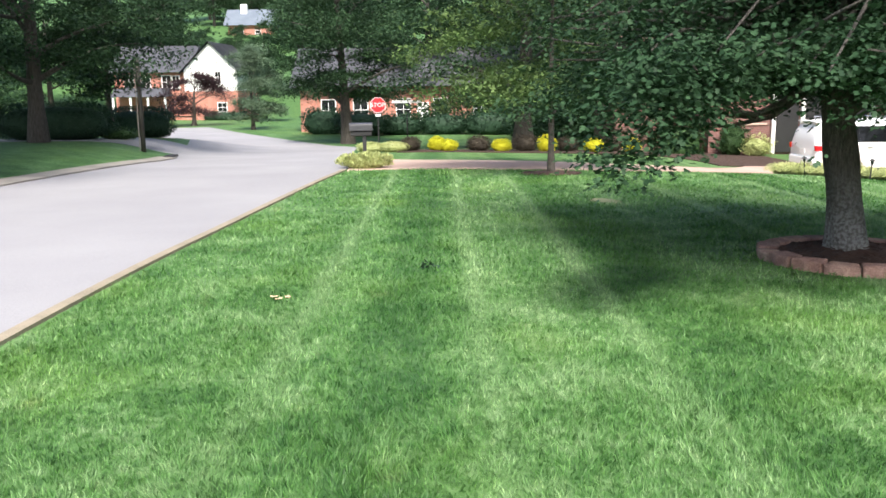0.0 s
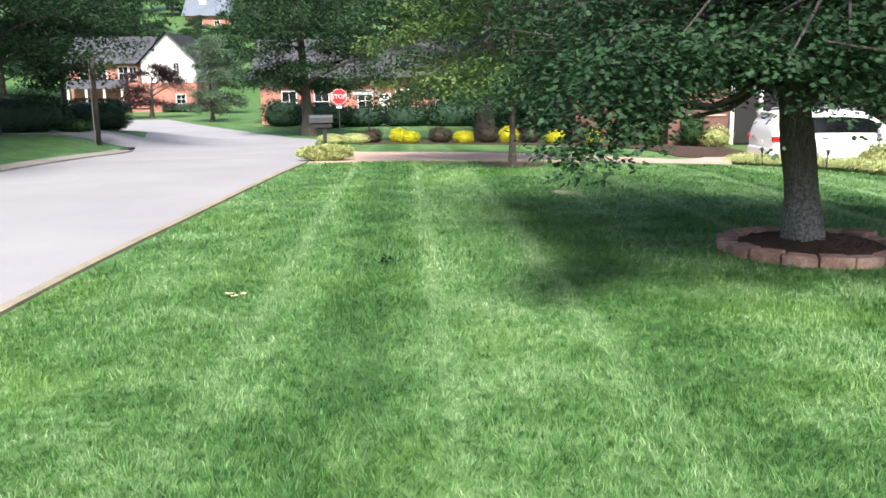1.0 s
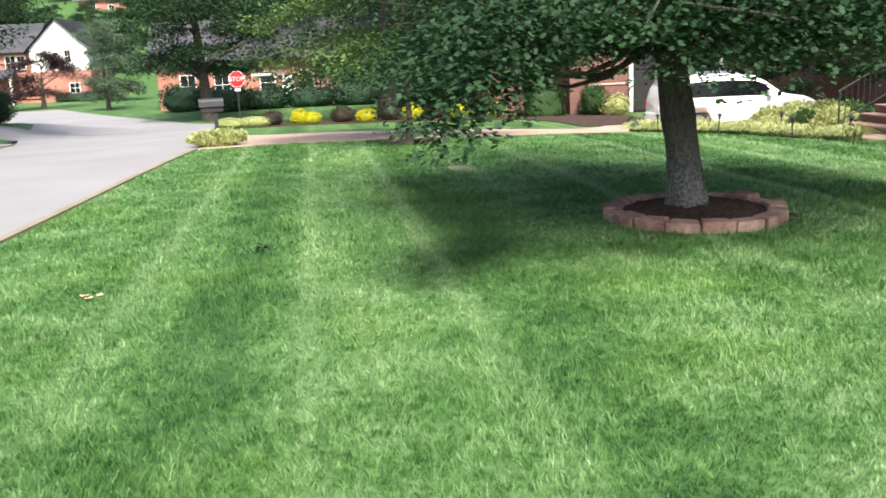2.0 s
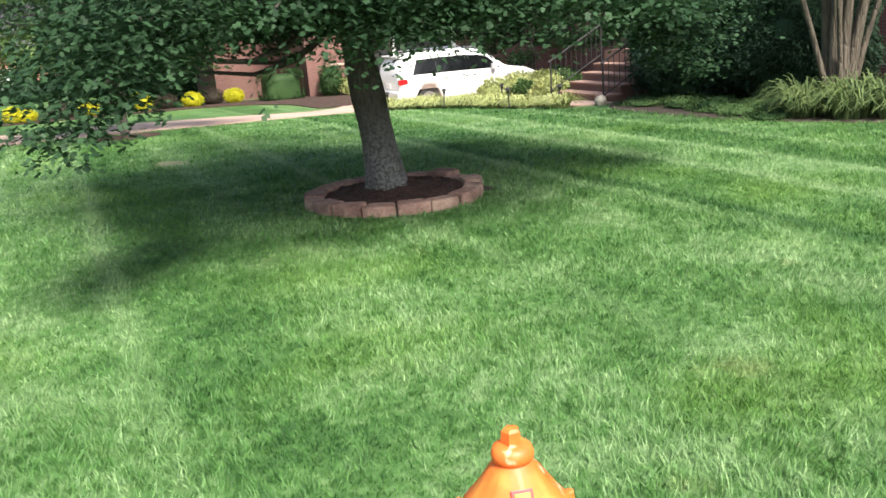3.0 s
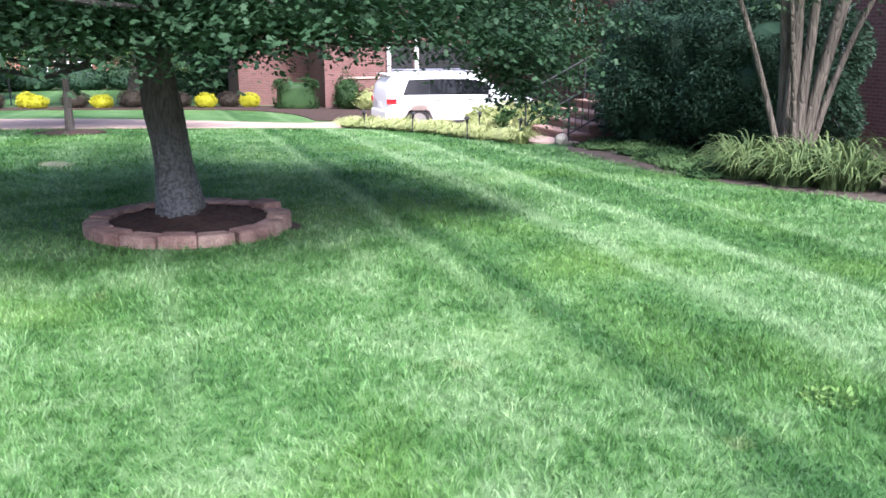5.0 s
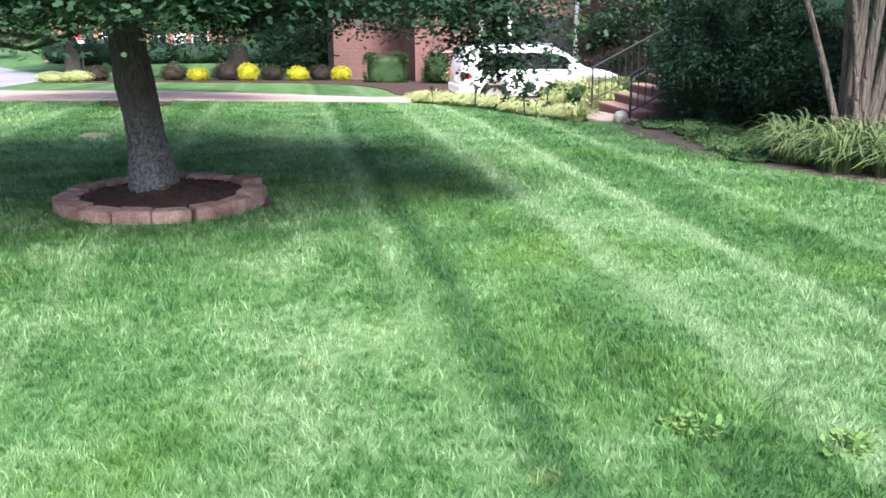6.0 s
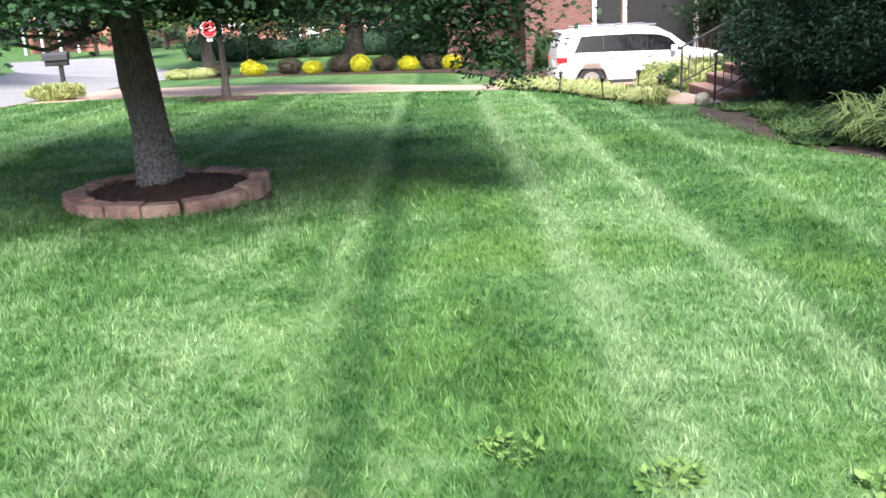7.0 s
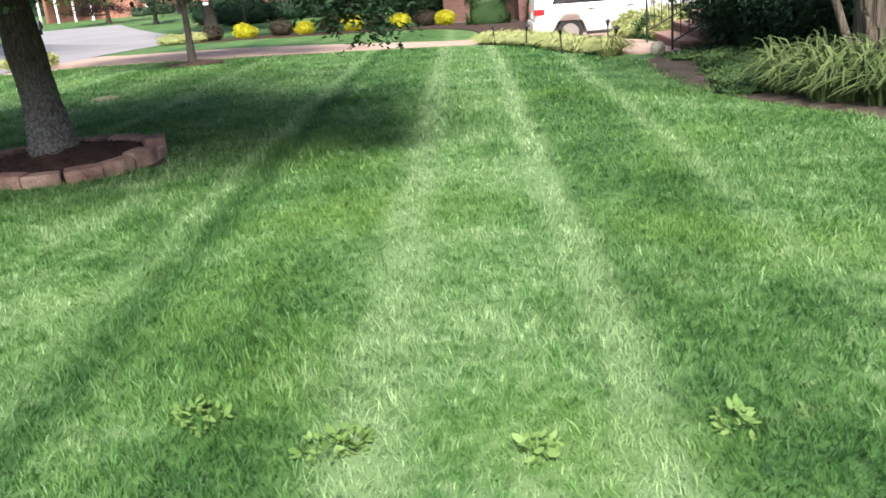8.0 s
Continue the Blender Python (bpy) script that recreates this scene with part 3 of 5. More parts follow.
def crown_tree(name, x, y, trunk_r, height, base, crown_r, clusters, per, leaf, m_leaf, m_bark, label, seed, shape=KITE, lean=(0, 0), low_bias=0.5, spread=0.75, cone=0.0, squash=1.0, group="", lift=0.0):
    """A tree: tapered trunk and limbs under one mesh each, and a crown of many single leaves in clumps with gaps."""
    rng = np.random.default_rng(seed)
    ob = thing(name, x, y, zat(x, y) + lift, label, "tree", 0, group)
    top = np.array([lean[0], lean[1], height * 0.8])
    trunk = []
    for i in range(10):
        t = i / 9
        flare = 1 + 0.45 * math.exp(-t * 18)
        trunk.append((top[0] * t + 0.03 * math.sin(4 * t + seed), top[1] * t + 0.03 * math.cos(5 * t), -0.05 + t * height * 0.8, trunk_r * flare * (1 - 0.8 * t)))
    mesh_object("trunk", *tube_mesh([trunk], 14), m_bark, ob, True)
    # sprays stand in rows along boughs, so that the crown falls into tiers with gaps between
    row = 7
    cs = []
    while len(cs) < clusters:
        u = rng.uniform(0, 1) ** (0.6 + low_bias)
        z = base + u * (height - base)
        prof = (1 - u) ** (0.5 + cone) * (0.55 + 0.45 * min(u * 6, 1)) if cone else math.sqrt(max(0.0, 1 - (2 * max(u, 0.3) - 1.0) ** 2 * 0.9)) * (0.8 + 0.2 * min(u * 5, 1))
        reach = crown_r * prof * rng.uniform(0.75, 1.12)
        a = rng.uniform(0, 2 * np.pi)
        for k in range(row):
            t = (k + 1) / row
            r, b = reach * (0.15 + 0.85 * t), a + rng.normal(0, 0.13)
            cs.append((lean[0] * z / height + r * math.cos(b), lean[1] * z / height + r * math.sin(b) * squash, z + rng.normal(0, 0.08) + 0.1 * reach * t - 0.24 * reach * t * t))
    clusters = len(cs)
    cs = np.array(cs)
    paths = []
    for c in cs[:: max(1, clusters // 14)]:
        zs = np.clip(c[2] - 0.35 * np.hypot(c[0], c[1]), base * 0.75, height * 0.72)
        t = zs / (height * 0.8)
        paths.append(limb(rng, (top[0] * t, top[1] * t, zs), c, trunk_r * 0.42 * (1 - 0.6 * t), 0.012))
    for p in paths:
        mesh_object("limb", *tube_mesh([p], 6), m_bark, ob, True)
    n = clusters * per
    s = spread * 0.82 * (0.6 + 0.8 * rng.random(clusters)).repeat(per)
    pts = cs.repeat(per, 0) + rng.normal(0, 1, (n, 3)) * s[:, None] * np.array([0.5, 0.5, 0.22])
    leaves_object("crown", pts, leaf, m_leaf, ob, rng, shape, 0.35, 0.35)
    return ob


def maple():
    """The lawn maple: leaning trunk, low drooping skirt of lobed leaves, and a rounded top."""
    rng = np.random.default_rng(11)
    x0, y0 = 4.55, 9.64
    ob = thing("maple_tree", x0, y0, zat(x0, y0) + 0.1, "leafy green maple with grey lichened bark, low drooping branches", "tree")
    axis = lambda z: np.array([-0.10 * z + 0.008 * z * z, 0.085 * z, z])
    trunk = []
    for i in range(22):
        z = -0.08 + 6.6 * (i / 21) ** 1.4
        p = axis(z)
        r = (0.2 + 0.06 * math.exp(-max(z, 0) * 6)) * (1 - 0.09 * z) + 0.012 * math.sin(7 * z)
        trunk.append((p[0] + 0.015 * math.sin(3 * z), p[1], p[2], max(r, 0.03)))
    vs, fs = tube_mesh([trunk], 28)
    out = []
    for v in vs:
        a = math.atan2(v.y - 0.085 * v.z, v.x + 0.10 * v.z)
        c = Vector((axis(v.z)[0], axis(v.z)[1], v.z))
        k = 1 + 0.05 * math.sin(5 * a + 2 * v.z) * math.exp(-v.z * 0.8) + 0.05 * noise.noise(Vector((v.x * 9, v.y * 9, v.z * 2.2)))
        out.append(c + (v - c) * k)
    mesh_object("trunk", out, fs, M_BARK, ob, True)
    cs, weight, size = [], [], []
    # low boughs in tiers, each a row of flat sprays that widens and droops towards its end
    for i in range(215):
        a = i * 2.39996 + rng.normal(0, 0.12)
        tier = (0.0, 0.14, 0.36, 0.75, 1.3)[i % 5]
        reach = (4.35 - 0.25 * tier) * (0.95 + 0.10 * math.sin(3 * a + 1.0) + 0.05 * math.cos(a - 0.3)) * rng.uniform(0.72, 1.04)
        low = 2.17 + tier + 0.11 * math.sin(2 * a + 0.6) + 0.1 * math.sin(5 * a) + rng.normal(0, 0.07) - 0.24 * max(0.0, math.cos(a - 3.35)) - 0.12 * max(0.0, math.cos(a + 0.2)) - 0.42 * max(0.0, math.cos(a - 0.8)) ** 3
        for k in range(8):
            t = (k + 0.5) / 8
            r = reach * (0.18 + 0.82 * t)
            b = a + rng.normal(0, 0.10) * (1 + 0.5 * t)
            cs.append((r * math.cos(b), r * math.sin(b), low + 0.12 * math.sin(2.6 * t) - 0.34 * t**3 + rng.normal(0, 0.05)))
            weight.append(72)
            size.append(rng.uniform(0.16, 0.30))
    # hanging branch ends
    for hx, hy, tip in ((-3.25, -3.4, 1.15), (-3.0, -3.35, 1.25), (-3.4, -3.1, 1.3), (-2.8, -3.1, 1.4), (-3.1, -2.9, 1.3), (-2.5, -2.9, 1.6),
                        (3.5, -1.05, 0.92), (3.62, -0.85, 1.0), (3.35, -1.15, 1.05), (3.45, -0.7, 1.1), (3.2, -0.9, 1.2), (3.75, -1.0, 1.25)):
        for k in range(6):
            t = k / 5
            cs.append((hx * (0.84 + 0.16 * t) + rng.normal(0, 0.09), hy * (0.84 + 0.16 * t) + rng.normal(0, 0.09), 2.2 + (tip + 0.1 - 2.2) * t))
            weight.append(185 - 20 * k)
            size.append(0.26 - 0.025 * k)
    # upper crown
    for i in range(400):
        u = rng.uniform(0, 1)
        z = 3.4 + 5.0 * u
        r = 4.9 * math.sqrt(max(0.02, 1 - u**1.8)) * math.sqrt(rng.uniform(0.05, 1))
        a = rng.uniform(0, 2 * np.pi)
        cs.append((r * math.cos(a), r * math.sin(a), z))
        weight.append(72)
        size.append(rng.uniform(0.3, 0.5))
    cs, weight = np.array(cs), np.array(weight)
    paths = []
    for i in range(7, len(cs), 8):
        c = cs[i]
        if c[2] < 1.95:
            continue
        z = float(np.clip(c[2] - 0.25 * np.hypot(c[0], c[1]), 2.15, 6.0))
        paths.append(limb(rng, axis(z), c, 0.055 * (1 - z / 9), 0.008, 0.35))
    paths.append(limb(rng, axis(1.5), (0.75, -0.1, 2.9), 0.075, 0.03, -0.1))
    for p in paths:
        mesh_object("limb", *tube_mesh([p], 7), M_BARK, ob, True)
    n = int(weight.sum())
    spread = np.array(size).repeat(weight)
    off = np.clip(rng.normal(0, 1, (n, 3)), -1.7, 1.7) * spread[:, None] * np.array([1, 1, 0.3])
    off[:, 2] -= 0.16 * np.hypot(off[:, 0], off[:, 1]) ** 2 / np.maximum(spread, 0.1)
    pts = cs.repeat(weight, 0) + off
    aim = np.arctan2(off[:, 1], off[:, 0]) + rng.normal(0, 0.7, n)
    leaves_object("crown", pts, 0.047, M_LEAF_MAPLE, ob, rng, LOBED, 0.4, 0.35, aim, tilt=0.38)


maple()

# ---- ring of blocks round the maple ----
def block_ring():
    cx, cy, n, R = 4.63, 9.66, 17, 0.9
    ring = thing("tree_ring", cx, cy, zat(cx, cy), "low ring of tumbled reddish tan wall blocks round a tree", "edging")
    for k in range(n):
        rr = random.Random(k)
        bm = bmesh.new()
        ang = 2 * math.pi * (k + 0.5) / n - math.pi / 2 + 0.02
        half = math.pi / n * rr.uniform(0.93, 0.965)
        r0, r1 = R - 0.11 + rr.uniform(-0.012, 0.012), R + 0.11 + rr.uniform(-0.012, 0.012)
        top = 0.14 + rr.uniform(-0.02, 0.018)
        vs = [bm.verts.new((r * math.cos(a), r * math.sin(a), z)) for z in (-0.06, top) for r, a in ((r0, -half), (r1, -half), (r1 + 0.012, 0), (r1, half), (r0, half))]
        bm.faces.new(vs[:5][::-1]); bm.faces.new(vs[5:])
        for i in range(5):
            j = (i + 1) % 5
            bm.faces.new((vs[i], vs[j], vs[5 + j], vs[5 + i]))
        bmesh.ops.bevel(bm, geom=bm.edges[:], offset=0.02, segments=2, affect='EDGES', profile=0.5)
        for v in bm.verts:
            v.co += Vector((noise.noise(v.co * 9 + Vector((k * 3, 0, 0))), noise.noise(v.co * 9 + Vector((0, k * 3, 5))), noise.noise(v.co * 8 + Vector((k, 7, 0))))) * 0.013
        b = part("block", bm, M_BLOCK, ring)
        b.matrix_local = pose(0, 0, rr.uniform(-0.015, 0.006), rr.uniform(-0.5, 0.5), rr.uniform(-0.5, 0.5), math.degrees(ang) + rr.uniform(-0.8, 0.8))
    bm = bmesh.new()
    bmesh.ops.create_grid(bm, x_segments=44, y_segments=44, size=0.88)
    for v in list(bm.verts):
        r = v.co.length
        if r > 0.865:
            bm.verts.remove(v)
            continue
        v.co.z = 0.085 + 0.135 * math.exp(-(r / 0.45) ** 2) + 0.018 * noise.noise(v.co * 14) + 0.02 * noise.noise(v.co * 37)
    m = part("mulch", bm, M_MULCH)
    m.matrix_world = pose(cx, cy, zat(cx, cy))
    tagged(m, "mounded dark brown bark mulch round the maple trunk", "mulch", "", "stuff")
    bm = bmesh.new()
    rr = random.Random(5)
    for k in range(420):
        a, r = rr.uniform(0, 6.28), 0.76 * math.sqrt(rr.random())
        z = 0.092 + 0.135 * math.exp(-(r / 0.45) ** 2)
        box(bm, 0, rr.uniform(0.02, 0.06), 0, rr.uniform(0.006, 0.016), 0, 0.006)
        mt = pose(r * math.cos(a), r * math.sin(a), z, rr.uniform(-25, 25), rr.uniform(-25, 25), rr.uniform(0, 360))
        bmesh.ops.transform(bm, matrix=mt, verts=bm.verts[-8:])
    c = part("mulch_chips", bm, M_MULCH)
    c.matrix_world = pose(cx, cy, zat(cx, cy))
    tagged(c, "loose bark chips on the mulch", "mulch", "", "stuff")


block_ring()


# ---- fire hydrant ----
def hydrant(x, y, top):
    z0 = zat(x, y)
    H = top - z0
    k = H / 0.74
    ob = thing("fire_hydrant", x, y, z0, "bright orange painted fire hydrant with a red barrel in grass", "hydrant", -57)
    sc = lambda prof: [(r * k, z * k) for r, z in prof]
    part("base_flange", lathe(sc([(0.15, 0), (0.15, 0.03), (0.12, 0.04), (0.11, 0.06)]), 24), M_RED_PAINT, ob)
    part("barrel", lathe(sc([(0.105, 0.05), (0.105, 0.34), (0.12, 0.36), (0.13, 0.395)]), 28), M_RED_PAINT, ob, "red barrel", True)
    part("upper_barrel", lathe(sc([(0.13, 0.396), (0.132, 0.42), (0.132, 0.47), (0.15, 0.482)]), 32), M_HYDRANT, ob, "orange upper barrel", True)
    part("bonnet_flange", lathe(sc([(0.15, 0.484), (0.162, 0.488), (0.165, 0.496), (0.162, 0.510), (0.15, 0.516)]), 32), M_HYDRANT, ob)
    bon = lathe(sc([(0.147, 0.517), (0.139, 0.53), (0.122, 0.552), (0.104, 0.574), (0.088, 0.597), (0.073, 0.62), (0.059, 0.642), (0.048, 0.656), (0.043, 0.664)]), 48)
    for v in bon.verts:
        a = math.atan2(v.co.y, v.co.x)
        if 0.525 * k < v.co.z < 0.65 * k:
            s = 1 + 0.05 * max(0, math.cos(8 * a)) ** 5
            v.co.x *= s
            v.co.y *= s
    part("bonnet", bon, M_HYDRANT, ob, "orange ribbed bell bonnet", True)
    part("top_cap", lathe(sc([(0.044, 0.662), (0.05, 0.668), (0.051, 0.682), (0.046, 0.696), (0.036, 0.703), (0.026, 0.706)]), 28), M_HYDRANT, ob, "paler orange cap", True)
    part("operating_nut", lathe(sc([(0.026, 0.704), (0.023, 0.736), (0.016, 0.743), (0.004, 0.745)]), 5), M_HYDRANT, ob)
    for a, r, ln in ((200, 0.045, 0.135), (20, 0.045, 0.135), (110, 0.06, 0.15)):
        nz = lathe([(r * k, 0.06 * k), (r * k, (ln - 0.03) * k), (r * 1.2 * k, (ln - 0.026) * k), (r * 1.2 * k, ln * k), (r * 1.0 * k, (ln + 0.012) * k), (0.016 * k, (ln + 0.014) * k), (0.014 * k, (ln + 0.03) * k)], 20)
        bmesh.ops.transform(nz, matrix=pose(0, 0, 0.435 * k, 0, 0, a) @ pose(0, 0, 0, 0, 90, 0), verts=nz.verts)
        part("nozzle_cap", nz, M_HYDRANT, ob, "orange threaded outlet cap")
    for i in range(8):
        a = 2 * math.pi * i / 8 + 0.2
        bt = lathe(sc([(0.013, 0.512), (0.013, 0.53), (0.008, 0.534)]), 6, Matrix.Translation((0.148 * k * math.cos(a), 0.148 * k * math.sin(a), 0)))
        part("flange_bolt", bt, M_HYDRANT, ob)
    # cast panel on the bonnet, with a shallow dark rim
    rim = box_bm(-0.008, 0.003, -0.026 * k, 0.026 * k, -0.039 * k, 0.039 * k, bevel=0.002)
    bmesh.ops.transform(rim, matrix=pose(0, 0, 0, 0, 0, 312) @ pose(0.092 * k, 0, 0.588 * k, 0, -30, 0), verts=rim.verts)
    part("panel_rim", rim, M_RED_PAINT, ob, "dark red rim round the cast panel")
    pn = box_bm(-0.005, 0.006, -0.02 * k, 0.02 * k, -0.032 * k, 0.032 * k, bevel=0.003)
    bmesh.ops.transform(pn, matrix=pose(0, 0, 0, 0, 0, 312) @ pose(0.092 * k, 0, 0.588 * k, 0, -30, 0), verts=pn.verts)
    part("cast_panel", pn, M_HYDRANT, ob)


hydrant(2.21, 2.35, 0.74)


# ---- parked car ----
def suv(x, y, turn):
    """A white three-row car, nose towards its own +x, standing on four wheels; origin at the middle of the rear, on the ground."""
    ob = thing("parked_car", x, y, zat(x + 2.0, y + 0.5) + 0.02, "white family car with dark glass parked on the driveway", "car", turn)
    L = 4.85
    # stations: place, sill z, belt z, roof z, half widths at sill, belt and roof
    st = [(0.00, 0.52, 0.98, 1.02, 0.80, 0.84, 0.80), (0.06, 0.40, 1.02, 1.42, 0.86, 0.90, 0.70), (0.22, 0.33, 1.06, 1.66, 0.90, 0.93, 0.68), (0.60, 0.30, 1.07, 1.72, 0.92, 0.94, 0.68),
          (1.30, 0.28, 1.06, 1.75, 0.92, 0.94, 0.69), (2.20, 0.28, 1.05, 1.74, 0.92, 0.94, 0.69), (2.80, 0.28, 1.04, 1.68, 0.92, 0.94, 0.67), (3.20, 0.28, 1.04, 1.50, 0.92, 0.94, 0.64), (3.62, 0.28, 1.04, 1.16, 0.92, 0.93, 0.72),
          (3.80, 0.28, 1.02, 1.07, 0.92, 0.93, 0.80), (4.40, 0.32, 0.94, 0.98, 0.90, 0.90, 0.76), (4.72, 0.36, 0.82, 0.86, 0.84, 0.84, 0.68), (4.85, 0.44, 0.68, 0.72, 0.72, 0.72, 0.58)]

    def ring(s):
        px, zs, zb, zr, ws, wb, wr = s
        half = [(ws * 0.93, zs), (ws, zs + 0.10), (wb + 0.01, (zs + zb) / 2), (wb, zb - 0.05), (wb - 0.03, zb), (wr + (wb - wr) * 0.25, zb + (zr - zb) * 0.72), (wr, zb + (zr - zb) * 0.90), (wr * 0.8, zr), (wr * 0.3, zr + 0.015)]
        return [(px, -w, z) for w, z in half] + [(px, w, z) for w, z in half[::-1]]

    def arch_gap(px, z):
        return any((px - c) ** 2 + (z - 0.36) ** 2 < 0.42**2 for c in (0.92, 3.86))
    bm = bmesh.new()
    fine = []
    for a, b in zip(st, st[1:]):
        k = max(1, round((b[0] - a[0]) / 0.08))
        fine += [tuple(a[i] + (b[i] - a[i]) * t / k for i in range(7)) for t in range(k)]
    fine.append(st[-1])
    rows = []
    for s in fine:
        r = ring(s)
        # lift the sill over the wheels
        out = []
        for px, w, z in r:
            for c in (0.92, 3.86):
                d = 0.43**2 - (px - c) ** 2
                if d > 0 and abs(w) > 0.5:
                    z = max(z, 0.36 + math.sqrt(d)) if z < 0.62 else z
            out.append(bm.verts.new((px, w, z)))
        rows.append(out)
    for a, b in zip(rows, rows[1:]):
        for i in range(len(a)):
            j = (i + 1) % len(a)
            bm.faces.new((a[i], a[j], b[j], b[i]))
    bm.faces.new(rows[0][::-1])
    bm.faces.new(rows[-1])
    part("body", bm, M_CAR, ob, "glossy white bodywork", True)

    def station(px):
        for a, b in zip(st, st[1:]):
            if a[0] <= px <= b[0]:
                t = (px - a[0]) / (b[0] - a[0])
                return tuple(a[i] + (b[i] - a[i]) * t for i in range(7))

    def side_point(px, u, sgn, proud=0.006):
        _, zs, zb, zr, ws, wb, wr = station(px)
        t = u * 0.70 + 0.02
        w = (wb - 0.03) + (wr + (wb - wr) * 0.25 - (wb - 0.03)) * min(t / 0.72, 1)
        return (px, sgn * (w + proud), zb + (zr - zb) * t)

    for sgn in (-1, 1):
        for name, corners in (("rear_quarter_window", [(0.44, 0.06), (1.262, 0.06), (1.262, 1.0), (0.66, 1.0)]), ("rear_door_window", [(1.264, 0.06), (2.262, 0.06), (2.262, 1.0), (1.264, 1.0)]),
                              ("front_door_window", [(2.264, 0.06), (3.42, 0.06), (3.08, 1.0), (2.264, 1.0)])):
            bm = bmesh.new()
            n = 8
            lo, hi = [], []
            for i in range(n + 1):
                t = i / n
                xa, xb = corners[0][0] + (corners[1][0] - corners[0][0]) * t, corners[3][0] + (corners[2][0] - corners[3][0]) * t
                lo.append(bm.verts.new(side_point(xa, corners[0][1], sgn)))
                hi.append(bm.verts.new(side_point(xb, corners[3][1], sgn)))
            for i in range(n):
                bm.faces.new((lo[i], lo[i + 1], hi[i + 1], hi[i]) if sgn < 0 else (lo[i + 1], lo[i], hi[i], hi[i + 1]))
            bmesh.ops.solidify(bm, geom=bm.faces[:], thickness=0.004)
            part(name, bm, M_GLASS, ob, "dark tinted side window")
        tl = box_bm(-0.02, 0.26, sgn * 0.80, sgn * 0.945, 0.86, 1.02, bevel=0.025)
        part("tail_light", tl, M_LENS, ob, "red tail light")
        bm = bmesh.new()
        rod(bm, (0.55, sgn * 0.64, 1.785), (2.75, sgn * 0.64, 1.775), 0.016)
        for px in (0.6, 1.6, 2.7):
            rod(bm, (px, sgn * 0.64, 1.70), (px, sgn * 0.64, 1.785), 0.014)
        part("roof_rail", bm, M_CHROME, ob, "bright metal roof rail")
        part("mirror", box_bm(3.06, 3.22, sgn * 0.95, sgn * 1.12, 1.06, 1.22, bevel=0.04), M_CAR, ob)
        for px in (1.42, 2.42):
            part("door_handle", box_bm(px, px + 0.2, sgn * 0.938, sgn * 0.965, 0.93, 0.96, bevel=0.008), M_CHROME, ob)
        part("sill_trim", box_bm(1.36, 3.42, sgn * 0.88, sgn * 0.94, 0.27, 0.36, bevel=0.02), M_CAR_TRIM, ob)
        for c in (0.92, 3.86):
            w = thing("wheel", 0, 0, 0, "", "")
            w.parent = ob
            w.matrix_local = pose(c, sgn * 0.80, 0.36, 90, 0, 0)
            part("tyre", lathe([(0.23, -0.11), (0.33, -0.115), (0.36, -0.08), (0.36, 0.08), (0.33, 0.115), (0.23, 0.11)], 28), M_TYRE, w)
            part("rim", lathe([(0.235, -0.118), (0.20, -0.09), (0.08, -0.10), (0.05, -0.122), (0.02, -0.124), (0.02, 0.124), (0.05, 0.122), (0.08, 0.10), (0.20, 0.09), (0.235, 0.118)], 20), M_RIM, w)
    bm = bmesh.new()
    v = [bm.verts.new(p) for p in ((0.048, -0.66, 1.10), (0.048, 0.66, 1.10), (0.17, 0.58, 1.56), (0.17, -0.58, 1.56))]
    bm.faces.new(v)
    bmesh.ops.solidify(bm, geom=bm.faces[:], thickness=0.03)
    part("rear_window", bm, M_GLASS, ob)
    bm = bmesh.new()
    v = [bm.verts.new(p) for p in ((3.66, -0.70, 1.15), (3.66, 0.70, 1.15), (2.93, 0.60, 1.65), (2.93, -0.60, 1.65))]
    bm.faces.new(v)
    bmesh.ops.solidify(bm, geom=bm.faces[:], thickness=-0.03)
    part("windscreen", bm, M_GLASS, ob)
    part("rear_bumper", box_bm(-0.06, 0.16, -0.84, 0.84, 0.42, 0.66, bevel=0.05), M_CAR, ob)
    part("spoiler", box_bm(0.08, 0.34, -0.60, 0.60, 1.655, 1.70, bevel=0.018), M_CAR, ob)
    part("number_plate", box_bm(-0.02, 0.01, -0.16, 0.16, 0.74, 0.88, bevel=0.006), M_SIGN_WHITE, ob)
    for sgn in (-1, 1):
        part("headlight", box_bm(4.52, 4.74, sgn * 0.58, sgn * 0.84, 0.68, 0.80, bevel=0.03), M_CHROME, ob)
    part("front_bumper", box_bm(4.66, 4.9, -0.72, 0.72, 0.34, 0.60, bevel=0.06), M_CAR, ob)


suv(10.72, 25.95, 1.0)


